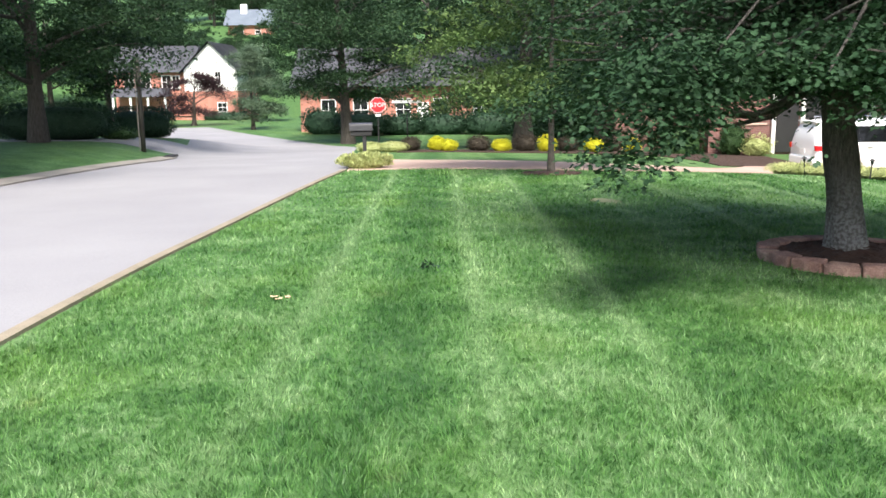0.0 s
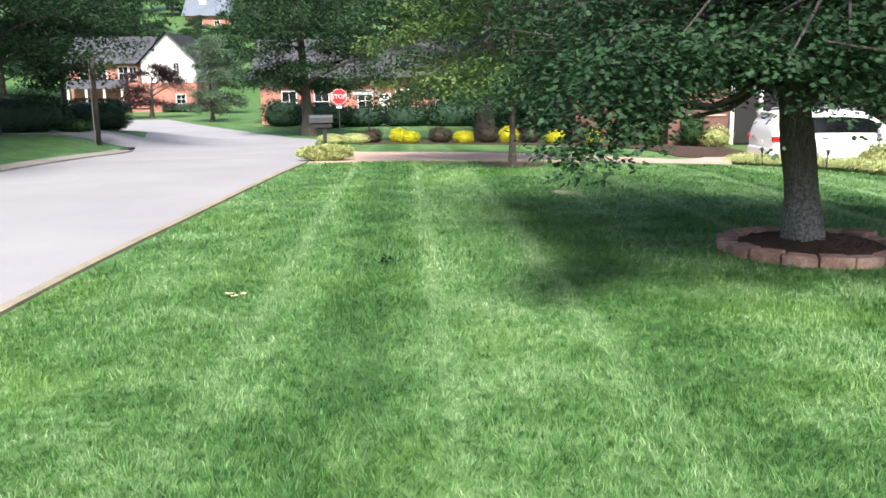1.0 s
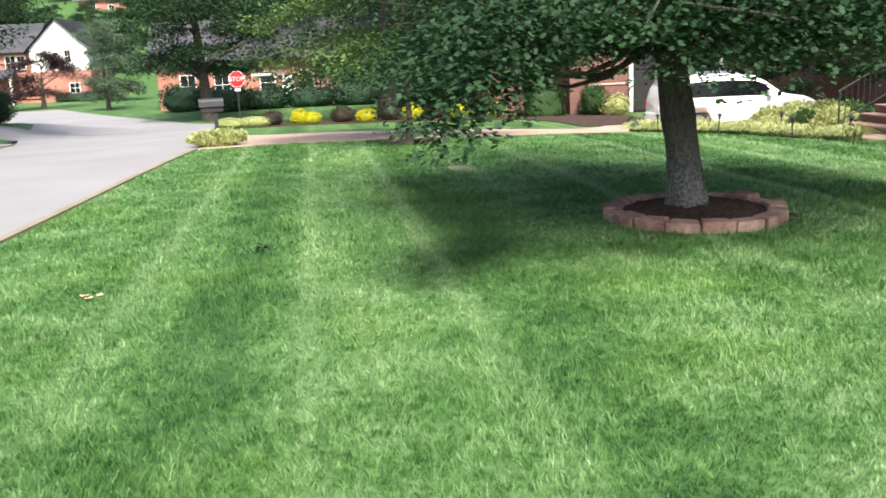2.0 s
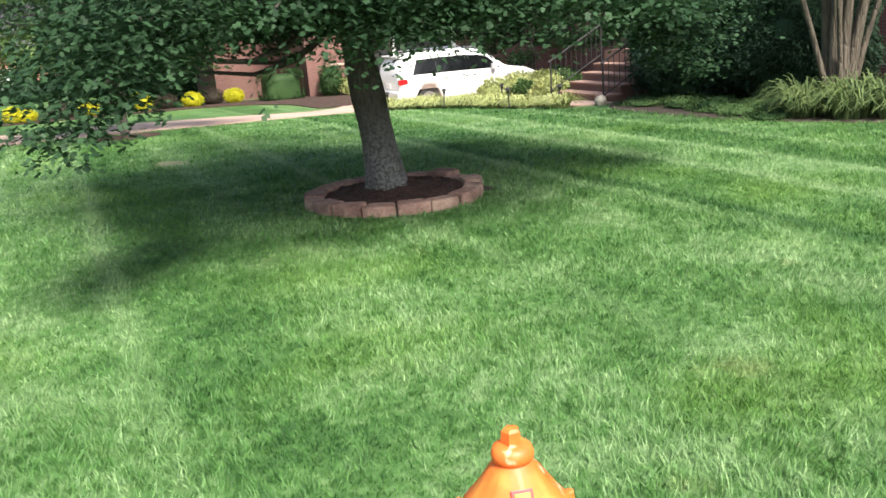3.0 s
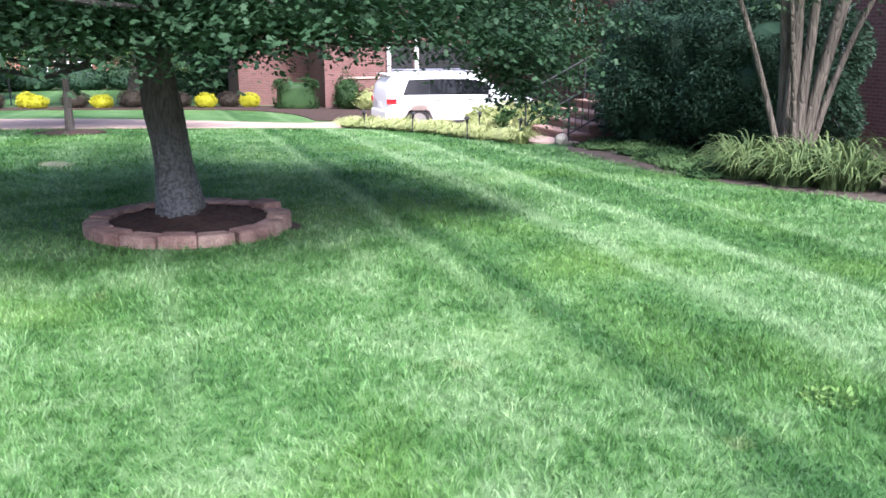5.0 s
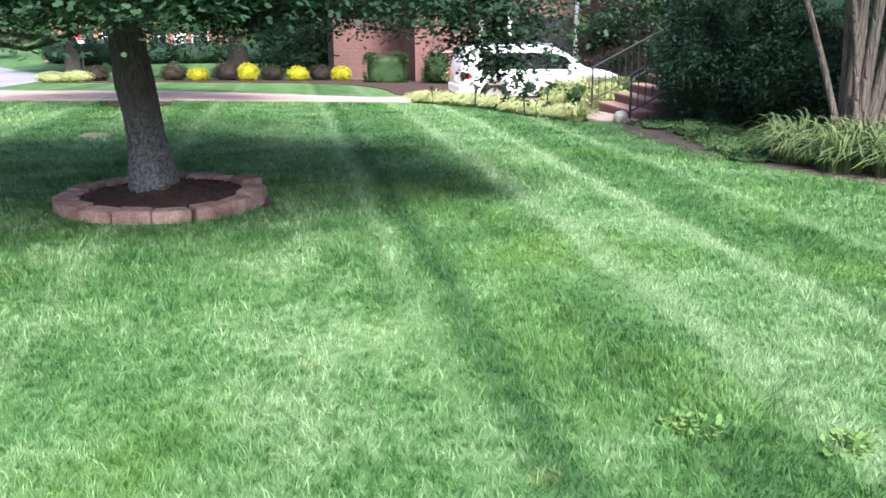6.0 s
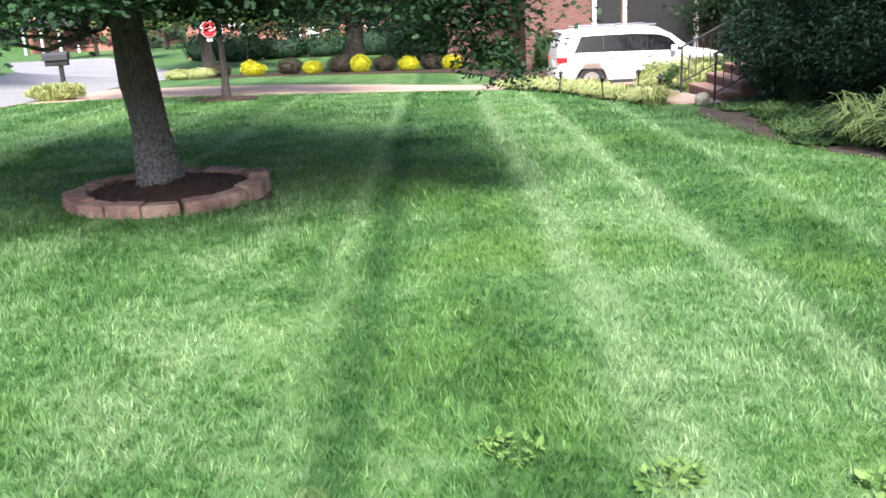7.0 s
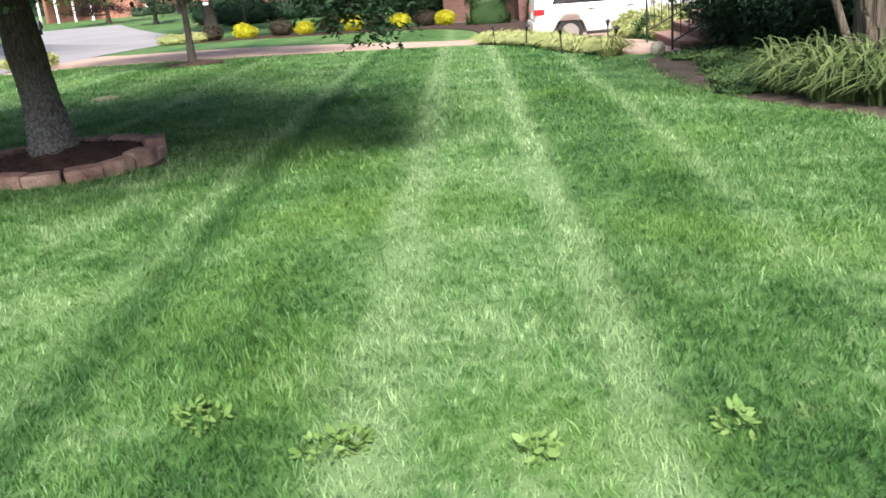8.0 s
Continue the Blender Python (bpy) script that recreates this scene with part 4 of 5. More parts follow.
# ---- mailbox, stop sign, pole ----
def mailbox(x, y):
    z0 = zat(x, y)
    ob = thing("mailbox", x, y, z0, "dark metal letterbox on a black post in a low bush", "mailbox", 6)
    part("post", box_bm(-0.05, 0.05, -0.05, 0.05, -0.05, 0.98, bevel=0.01), M_IRON, ob)
    bm = bmesh.new()
    n, w, h, l = 12, 0.13, 0.14, 0.30
    prof = [(-w, 0), (w, 0)] + [(w * math.cos(math.pi * i / n), h + 0.5 * w * math.sin(math.pi * i / n)) for i in range(n + 1)]
    a = [bm.verts.new((-l - 0.08, p, q + 0.98)) for p, q in prof]
    b = [bm.verts.new((l - 0.08, p, q + 0.98)) for p, q in prof]
    bm.faces.new(a[::-1]); bm.faces.new(b)
    for i in range(len(prof)):
        j = (i + 1) % len(prof)
        bm.faces.new((a[i], a[j], b[j], b[i]))
    part("letterbox", bm, M_BOX, ob, "dark grey arched metal box")
    part("door", box_bm(-l - 0.095, -l - 0.08, -0.125, 0.125, 0.985, 1.17, bevel=0.005), M_BOX, ob)
    part("paper_holder", box_bm(-l - 0.06, l - 0.1, -0.09, 0.09, 0.84, 0.975, bevel=0.02), M_IRON, ob)
    part("bracket", box_bm(-0.2, 0.12, -0.06, 0.06, 0.955, 0.985, bevel=0.005), M_IRON, ob)


mailbox(-2.06, 23.46)


def stop_sign(x, y, centre):
    z0 = zat(x, y)
    hc = centre - z0
    ob = thing("stop_sign", x, y, z0, "red octagonal stop sign on a dark post beside the road", "road sign", 4)
    part("post", box_bm(-0.03, 0.03, 0.0, 0.05, -0.1, hc + 0.34, bevel=0.008), M_IRON, ob)

    def octagon(r, y0, y1):
        bm = bmesh.new()
        pts = [(r * math.cos(math.pi / 8 + math.pi / 4 * i), r * math.sin(math.pi / 8 + math.pi / 4 * i)) for i in range(8)]
        a = [bm.verts.new((p, y0, hc + q)) for p, q in pts]
        b = [bm.verts.new((p, y1, hc + q)) for p, q in pts]
        bm.faces.new(a); bm.faces.new(b[::-1])
        for i in range(8):
            bm.faces.new((a[i], b[i], b[(i + 1) % 8], a[(i + 1) % 8]))
        return bm
    part("border", octagon(0.395, -0.012, -0.004), M_SIGN_WHITE, ob, "white border")
    part("plate", octagon(0.37, -0.02, -0.013), M_SIGN_RED, ob, "red plate")
    cu = bpy.data.curves.new("lettering", 'FONT')
    cu.body, cu.align_x, cu.align_y, cu.size, cu.extrude = "STOP", 'CENTER', 'CENTER', 0.29, 0.003
    cu.materials.append(M_SIGN_WHITE)
    tmp = bpy.data.objects.new("lettering", cu)
    me = bpy.data.meshes.new_from_object(tmp)
    bpy.data.objects.remove(tmp)
    t = new("lettering", me)
    t.parent = ob
    t.matrix_local = pose(0, -0.025, hc, 90, 0, 0)
    part("lower_plate", box_bm(-0.13, 0.13, -0.02, -0.008, hc - 0.55, hc - 0.43, bevel=0.004), M_SIGN_WHITE, ob, "small white plate")


stop_sign(-3.06, 42.8, 0.88)


def second_post(x, y):
    z0 = zat(x, y)
    ob = thing("sign_post", x, y, z0, "thin dark post with a flat street name plate", "post")
    part("post", lathe([(0.035, -0.1), (0.03, 2.2), (0.01, 2.23)], 10), M_IRON, ob)
    part("name_plate", box_bm(-0.75, 0.75, -0.01, 0.01, 2.23, 2.37, bevel=0.004), M_SIGN_WHITE, ob, "pale blank street name plate")


second_post(-1.72, 44.4)

pole = thing("utility_pole", -10.75, 31.6, zat(-10.75, 31.6), "dark weathered wooden pole standing in grass", "pole")
part("shaft", lathe([(0.085, -0.1), (0.075, 2.0), (0.07, 3.3)], 14), M_WOOD_POST, pole, smooth=True)
conduit = part("conduit", lathe([(0.018, 0), (0.018, 3.1)], 8, Matrix.Translation((-0.12, -0.02, 0))), M_CONCRETE, pole)


# ---- brick steps, hand rails, path lights, rock ----
def steps():
    x0, y0, y1 = 12.7, 17.2, 19.35
    z0 = zat(12.6, 18.2)
    ob = thing("garden_steps", x0, (y0 + y1) / 2, z0, "four reddish brick steps rising to the house", "steps")
    w = (y1 - y0) / 2
    for k in range(4):
        part("riser", box_bm(0.36 * k, 0.36 * k + 1.6, -w + 0.01, w - 0.01, -0.05 if k == 0 else 0.19 * k - 0.05, 0.19 * (k + 1) - 0.045, bevel=0.006), M_RISER, ob, "dark riser")
        part("tread", box_bm(0.36 * k - 0.03, 0.36 * k + (0.40 if k < 3 else 1.6), -w, w, 0.19 * (k + 1) - 0.044, 0.19 * (k + 1), bevel=0.012), M_STEP, ob, "pale red tread")
    return z0


z_steps = steps()
grid_sheet("landing", polyline([(14.1, 17.2), (18.4, 17.2)]), polyline([(14.1, 19.35), (18.4, 19.35)]), 12, 3, 1.12, M_STEP, "brick landing above the steps leading to the house", category="path", skirt=0.1)


def hand_rail(y):
    ob = thing("hand_rail", 12.55, y, z_steps, "black wrought iron hand rail beside brick steps", "railing", 0, "rails beside the steps")
    bm = bmesh.new()
    rod(bm, (0, 0, -0.05), (0, 0, 0.92), 0.022)
    part("post", bm, M_IRON, ob)
    part("post", rod(bmesh.new(), (1.5, 0, 0.6), (1.5, 0, 1.7), 0.02), M_IRON, ob)
    part("top_rail", rod(bmesh.new(), (-0.05, 0, 0.90), (1.6, 0, 1.72), 0.024), M_IRON, ob)
    part("lower_rail", rod(bmesh.new(), (0, 0, 0.2), (1.5, 0, 0.95), 0.014), M_IRON, ob)
    for k in range(1, 10):
        px = 0.15 * k
        part("baluster", rod(bmesh.new(), (px, 0, 0.2 + px * 0.5), (px, 0, 0.9 + px * 0.5), 0.009, n=6), M_IRON, ob)


hand_rail(17.15)
hand_rail(19.4)


def path_light(x, y, tilt, first=None):
    m = pose(x, y, zat(x, y), 0, tilt, 0)
    if first:
        return copy_thing(first, m)
    ob = thing("path_light", x, y, zat(x, y), "small dark metal garden path light on a stake", "garden light", 0, "lights along the path")
    ob.matrix_world = m
    part("stake", lathe([(0.016, -0.05), (0.016, 0.36), (0.022, 0.37)], 8), M_IRON, ob)
    part("lamp_glass", lathe([(0.03, 0.37), (0.038, 0.45), (0.03, 0.455)], 12), M_GLASS, ob)
    part("hood", lathe([(0.075, 0.45), (0.06, 0.475), (0.02, 0.50), (0.008, 0.515)], 14), M_IRON, ob)
    return ob


pl = path_light(10.66, 18.1, -3)
path_light(11.53, 17.45, 9, pl)
path_light(10.15, 20.6, 4, pl)
path_light(9.55, 22.9, -4, pl)
path_light(12.0, 21.0, 2, pl)
rock = blob_bm(0.14, 0.12, 0.13, 0.12, 3, 3)
rk = part("rock", rock, M_ROCK)
rk.matrix_world = pose(12.2, 16.75, zat(12.2, 16.75) - 0.02)
tagged(rk, "pale rounded rock at the foot of the steps", "rock")

# ---- bushes and beds ----
Y = 36.5
for i, (x, kind, sx, sz, dy) in enumerate((
        (-2.95, "p", 0.9, 0.34, 0.3), (-1.97, "p", 0.95, 0.36, 0.0), (-1.3, "b", 0.62, 0.52, 0.4), (-0.2, "y", 0.55, 0.5, 0.9), (0.25, "y", 0.62, 0.42, -0.3), (1.55, "b", 0.75, 0.56, 0.2), (2.5, "y", 0.6, 0.44, 0.0), (3.55, "b", 0.75, 0.62, 0.5),
        (4.4, "y", 0.58, 0.60, 0.1), (5.35, "b", 0.68, 0.52, 0.5), (6.34, "y", 0.6, 0.50, 0.0), (7.3, "b", 0.72, 0.55, 1.0), (8.1, "y", 0.6, 0.5, 0.7))):
    m, lab, nm = {"y": (M_LEAF_YELLOW, "bright golden yellow clipped bush in mulch", "golden_bush"), "b": (M_LEAF_BARB, "dull purple brown rounded barberry bush in mulch", "barberry_bush"), "p": (M_LEAF_FERN, "low pale green spreading bush beside the road", "low_bush")}[kind]
    shrub(nm, x, Y + dy, (sx * 0.66, sx * 0.6, sz * 0.62), 0.05, 2600, m, lab, seed=30 + i, amp=0.07, group={"y": "golden bushes in the bed", "b": "barberry bushes in the bed", "p": "low bushes by the road"}[kind])
shrub("box_hedge", 9.8, 36.0, (0.85, 0.7, 0.62), 0.07, 3500, M_LEAF_HEDGE, "dark green clipped box hedge block", "hedge", 51, 0.02, 0.65)
shrub("garage_bush", 11.75, 35.3, (0.55, 0.5, 0.72), 0.07, 2600, M_LEAF_HEDGE, "loose green bush before the brick pier", "bush", 56, 0.2)
shrub("garage_bush", 12.6, 35.0, (0.6, 0.5, 0.42), 0.07, 2200, M_LEAF_FERN, "low pale green bush before the brick wall", "bush", 57, 0.2)
shrub("mailbox_bush", -2.0, 22.75, (0.62, 0.38, 0.2), 0.085, 2200, M_LEAF_FERN, "yellowish green low grassy bush round the mailbox post", "bush", 52, 0.12, droop=-0.9)
shrub("clipped_hedge", -15.2, 34.6, (2.4, 1.0, 0.78), 0.06, 16000, M_LEAF_DARK, "long dark green rounded clipped hedge", "hedge", 53, 0.04, 0.3)
shrub("clipped_hedge", -13.5, 39.2, (1.6, 1.0, 0.72), 0.06, 14000, M_LEAF_DARK, "green rounded clipped hedge at the street corner", "hedge", 54, 0.04, 0.3)
shrub("low_bush", -12.9, 35.2, (0.8, 0.5, 0.25), 0.08, 1200, M_LEAF_HEDGE, "low dark bush beside the hedge", "bush", 55)
for i, (x, y, sx, sz) in enumerate(((-8.4, 63, 1.6, 1.0), (-5.4, 60, 1.9, 0.9), (-2.8, 61, 1.8, 0.75), (0.2, 61, 2.0, 0.8), (3.4, 61, 2.2, 0.9), (6.5, 56, 2.4, 1.3), (9.5, 54, 2.2, 1.3))):
    shrub("foundation_bush", x, y, (sx, 1.0, sz), 0.16, 1800, M_LEAF_DARK, "dark green rounded bush before a brick house", "bush", 60 + i, 0.08, 0.2, group="bushes before the brick house")
for i, (x, sx) in enumerate(((-24.2, 0.75), (-22.9, 1.3), (-21.2, 0.9))):
    shrub("foundation_bush", x, 92.6, (sx, 0.7, 0.5), 0.16, 500, M_LEAF_DARK, "small dark clipped bush at a house wall", "bush", 70 + i, 0.05, 0.3, group="bushes at the gable house")

# planting between path and car
for i, (x, y, sx, sz, m) in enumerate(((13.0, 23.3, 0.55, 0.30, M_LEAF_FERN), (13.6, 22.8, 0.65, 0.36, M_LEAF_FERN), (14.3, 22.4, 0.6, 0.36, M_LEAF_FERN), (13.3, 21.9, 0.45, 0.24, M_LEAF_COVER), (14.9, 22.7, 0.6, 0.4, M_LEAF_COVER), (13.4, 20.9, 0.5, 0.26, M_LEAF_FERN), (14.1, 21.3, 0.55, 0.3, M_LEAF_COVER))):
    shrub("perennial_clump", x, y, (sx, sx * 0.7, sz), 0.085, 2200, m, "loose pale green perennial clump beside the path", "plant", 80 + i, 0.2, group="perennials beside the path", droop=-0.6)

def strap_clump(x, y, r, count, length, seed, label, name="daylily_clump", material=M_LEAF_STRAP, group="daylilies in the bed", thin=1.0):
    """A clump of long arching strap leaves."""
    rng = np.random.default_rng(seed)
    vs, fs = [], []
    for k in range(count):
        a, rr = rng.uniform(0, 2 * np.pi), r * math.sqrt(rng.random()) * 0.8
        bx, by = rr * math.cos(a), rr * math.sin(a) * 0.75
        out = rng.normal(a, 0.6)
        ln, rise = length * rng.uniform(0.6, 1.2), rng.uniform(0.65, 1.25)
        w = rng.uniform(0.013, 0.024) * thin
        base = len(vs)
        for i in range(7):
            t = i / 6
            d = ln * (0.25 * t + 0.55 * t * t) * (1.3 - rise * 0.6)
            z = ln * rise * (1.55 * t - 1.25 * t * t) * 0.95
            k2 = w * (1 - t) ** 0.6
            px, py = bx + d * math.cos(out), by + d * math.sin(out)
            vs += [(px - k2 * math.sin(out), py + k2 * math.cos(out), max(z, 0.01)), (px + k2 * math.sin(out), py - k2 * math.cos(out), max(z, 0.01) + 0.004)]
        for i in range(6):
            fs.append((base + 2 * i, base + 2 * i + 1, base + 2 * i + 3, base + 2 * i + 2))
    ob = mesh_object(name, vs, fs, material)
    ob.matrix_world = pose(x, y, zat(x, y))
    tagged(ob, label, "plant", group)


for i in range(26):
    rr = random.Random(i + 300)
    x, y = polyline([(9.35, 24.1), (10.42, 21.25), (10.9, 18.8), (11.45, 17.0)])((i + 0.3 * rr.random()) / 25.3)
    strap_clump(x + rr.uniform(-0.1, 0.1), y, rr.uniform(0.2, 0.3), 210, rr.uniform(0.42, 0.62), 400 + i, "low pale yellowish green tuft of edging grass beside the path", "edging_plant", M_LEAF_FERN, "edging plants along the path", 0.8)
for i in range(11):
    rr = random.Random(i + 340)
    strap_clump(12.9 + 0.2 * i, 22.9 - 0.12 * i + rr.uniform(-0.5, 0.5), 0.4, 240, rr.uniform(0.65, 0.9), 440 + i, "pale green spiky perennial leaves beside the parked car", "spiky_perennial", M_LEAF_FERN, "spiky perennials beside the car", 0.8)
for i, (x, y, r, n, ln) in enumerate(((12.75, 11.5, 0.5, 420, 0.85), (13.0, 10.8, 0.55, 480, 0.9), (13.3, 12.0, 0.6, 380, 0.9), (13.4, 10.2, 0.55, 380, 0.85), (13.8, 11.0, 0.7, 420, 0.95), (14.1, 9.6, 0.6, 320, 0.8))):
    strap_clump(x, y, r, int(n * 0.55), ln * 1.15, 200 + i, "clump of arching pale green daylily leaves at the bed edge")
for i in range(58):
    rr = random.Random(i + 40)
    t = rr.random()
    x, y = 12.3 + 1.25 * rr.random() + 0.25 * math.sin(3 * t) - 0.25 * t, 16.5 - 4.9 * t
    shrub("ground_cover", x, y, (0.30 + 0.12 * rr.random(), 0.3, 0.035 + 0.08 * rr.random() ** 2), 0.05, 380, M_LEAF_COVER if i % 3 else M_LEAF_HEDGE, "low green ground cover spreading over soil", "plant", 140 + i, 0.2, group="ground cover in the bed", droop=-0.4)

# tall dark yews and the multi-stemmed crape myrtle
shrub("yew", 13.9, 15.6, (1.25, 1.2, 1.55), 0.10, 42000, M_LEAF_DARK, "tall dense dark green yew beside the steps", "shrub", 91, 0.2, 0.0, droop=0.3, shape=SLIM)
shrub("yew", 14.9, 13.9, (1.5, 1.3, 1.45), 0.10, 42000, M_LEAF_DARK, "tall dense dark green yew against the house", "shrub", 92, 0.2, 0.0, droop=0.3, shape=SLIM)
shrub("yew", 16.4, 16.6, (1.3, 0.9, 2.0), 0.10, 24000, M_LEAF_DARK, "tall dense dark green yew behind the steps", "shrub", 93, 0.2, 0.0, droop=0.3, shape=SLIM)


def crape_myrtle(x, y):
    rng = np.random.default_rng(77)
    ob = thing("crape_myrtle", x, y, zat(x, y), "multi-stemmed tree with smooth tan trunks against the house", "tree")
    for a, lean, r in ((200, 0.07, 0.12), (150, 0.10, 0.10), (250, 0.06, 0.10), (300, 0.16, 0.105), (350, 0.22, 0.10), (330, 0.36, 0.06), (80, 0.1, 0.10), (180, 0.5, 0.055), (215, 0.3, 0.05)):
        d = np.array([math.cos(radians(a)), math.sin(radians(a)), 0])
        path = []
        for i in range(9):
            t = i / 8
            p = d * (0.14 + lean * 3.6 * t * (0.6 + 0.4 * t)) + np.array([0.04 * math.sin(5 * t + a), 0.04 * math.cos(4 * t + a), -0.05 + 3.9 * t])
            path.append((*p, 1.0 * r * (1 - 0.5 * t)))
        mesh_object("stem", *tube_mesh([path], 10), M_BARK_CRAPE, ob, True)
    n = 9000
    cs = np.stack([rng.uniform(-2.6, 2.2, 150), rng.uniform(-2.2, 2.2, 150), rng.uniform(2.7, 5.2, 150)], 1)
    pts = cs.repeat(60, 0) + rng.normal(0, 1, (n, 3)) * np.array([0.35, 0.35, 0.2])
    leaves_object("crown", pts, 0.085, M_LEAF_FAR, ob, rng, OVAL, 0.3, 0.3)


crape_myrtle(13.75, 11.75)

# ---- other trees ----
crown_tree("young_tree", 2.6, 20.93, 0.078, 7.5, 1.85, 3.8, 360, 84, 0.105, M_LEAF_YOUNG, M_BARK_FAR, "young shade tree with feathery light green leaves by the drive", 21, OVAL, (0.1, 0.2), 0.7, 0.6)
yb = part("mulch", blob_bm(0.75, 0.55, 0.05, 0.1, 4, 3), M_MULCH)
yb.matrix_world = pose(2.6, 20.9, zat(2.6, 20.9) - 0.03)
tagged(yb, "small dark mulch mound at a young tree", "mulch", "", "stuff")
crown_tree("shade_tree", -14.7, 32, 0.29, 15, 2.8, 6.8, 600, 100, 0.15, M_LEAF_FAR, M_BARK_FAR, "large dark spreading shade tree on the far verge", 22, KITE, (0.4, 0), 0.8, 1.1)
# added tree, trunk out of view: its crown casts shade on the far verge
crown_tree("shade_tree", -15.6, 17.0, 0.38, 20, 4.2, 7.0, 640, 110, 0.27, M_LEAF_FAR, M_BARK_FAR, "large dark tree added across the road to shade the verge", 34, KITE, (0.2, 0), 0.7, 1.1)
crown_tree("slender_tree", -13.35, 36, 0.07, 5.5, 1.6, 1.9, 70, 40, 0.16, M_LEAF_FAR, M_BARK_FAR, "slender young tree with a thin leaning trunk by the hedge", 23, KITE, (-0.3, 0), 0.6, 0.7)
crown_tree("shade_tree", -5.5, 52, 0.34, 13, 2.9, 4.4, 340, 90, 0.17, M_LEAF_FAR, M_BARK_FAR, "dark green shade tree with a forked trunk by the road", 24, KITE, (-0.6, 0), 0.8, 1.1)
crown_tree("shade_tree", 3.8, 41, 0.42, 15, 2.3, 7.5, 460, 90, 0.16, M_LEAF_FAR, M_BARK_FAR, "large shade tree with a thick grey trunk behind the bushes", 25, KITE, (0.3, 0), 0.9, 1.1)
crown_tree("pale_evergreen", -15.2, 71, 0.16, 6.4, 0.6, 2.1, 150, 110, 0.12, M_LEAF_PALE, M_BARK_FAR, "pale green conical tree on the far lawn", 26, KITE, (0, 0), 0.2, 0.8, 0.35)
crown_tree("plum_tree", -22.5, 80, 0.22, 4.6, 1.1, 3.4, 140, 90, 0.15, M_LEAF_RED, M_BARK_FAR, "purple leaved plum tree with a low wide crown", 27, KITE, (0.3, 0), 0.4, 0.9)
crown_tree("pale_tree", -18.5, 88, 0.2, 7.5, 0.8, 3.0, 140, 90, 0.18, M_LEAF_PALE, M_BARK_FAR, "pale feathery green tree beside the white gable", 28, KITE, (0, 0), 0.4, 1.0)
t_back = crown_tree("background_tree", -1.0, 72, 0.4, 15, 1.5, 6.5, 260, 46, 0.36, M_LEAF_FAR, M_BARK_FAR, "large dense green tree behind the houses", 29, KITE, (0, 0), 0.5, 1.5, group="trees behind the houses")
t_dark = crown_tree("background_tree", 9.5, 50, 0.35, 13, 1.2, 5.5, 260, 46, 0.30, M_LEAF_FAR, M_BARK_FAR, "dense dark green tree behind the garden beds", 31, KITE, (0, 0), 0.6, 1.3, group="trees behind the houses")
for i, (x, y) in enumerate(((7, 64), (17, 52), (24, 60), (14, 74), (-34, 62), (-36, 50), (-12, 112), (-42, 112), (-60, 90), (-8, 108), (6, 100), (22, 95), (36, 80), (44, 60), (-32, 36), (-48, 70))):
    copy_thing(t_back if i % 2 else t_dark, pose(x, y, zat(x, y), 0, 0, 53 * i))
far_rng = random.Random(8)
for i in range(34):
    x, y = -150 + 9.5 * i + far_rng.uniform(-3, 3), 150 + far_rng.uniform(-15, 60)
    if -62 < x < -36 and y > 150:
        y = 225
    copy_thing(t_back, pose(x, y, zat(x, y) - 0.3, 0, 0, 71 * i))
for i, (x, y) in enumerate(((-52, 118), (-64, 124), (-78, 120), (-92, 128), (-40, 128), (-20, 130), (-70, 140), (-56, 145))):
    copy_thing(t_back, pose(x, y, zat(x, y) - 0.3, 0, 0, 37 * i))
for i in range(11):
    x, y = -76 + 5.6 * i, 236 + 9 * (i % 3)
    copy_thing(t_back, pose(x, y, zat(x, y) - 0.3, 0, 0, 61 * i))
for i, (x, y, k) in enumerate(((-60, 196, 0.9), (-53, 178, 0.45), (-46, 176, 0.32), (-39, 176, 0.36), (-33, 200, 0.85), (-27, 182, 0.8), (-68, 182, 0.8), (-43, 160, 0.4), (-36, 158, 0.42), (-30, 156, 0.5), (-33, 138, 0.45), (-27, 136, 0.5), (-38, 140, 0.5))):
    copy_thing(t_dark, pose(x, y, zat(x, y) - 0.2, 0, 0, 83 * i) @ Matrix.Scale(k * 1.25, 4))
# trees on the near side of the right-hand house
crown_tree("shade_tree", 17.1, 28.2, 0.14, 7.5, 1.1, 2.3, 200, 80, 0.12, M_LEAF_FAR, M_BARK_FAR, "dense dark green tree rising behind the parked car", 35, OVAL, (0, 0), 0.6, 0.6)
crown_tree("shade_tree", 16.5, 21.5, 0.16, 7.5, 1.5, 2.7, 230, 84, 0.12, M_LEAF_FAR, M_BARK_FAR, "dark leafy tree rising beside the brick steps", 33, OVAL, (0, 0), 0.4, 0.7)


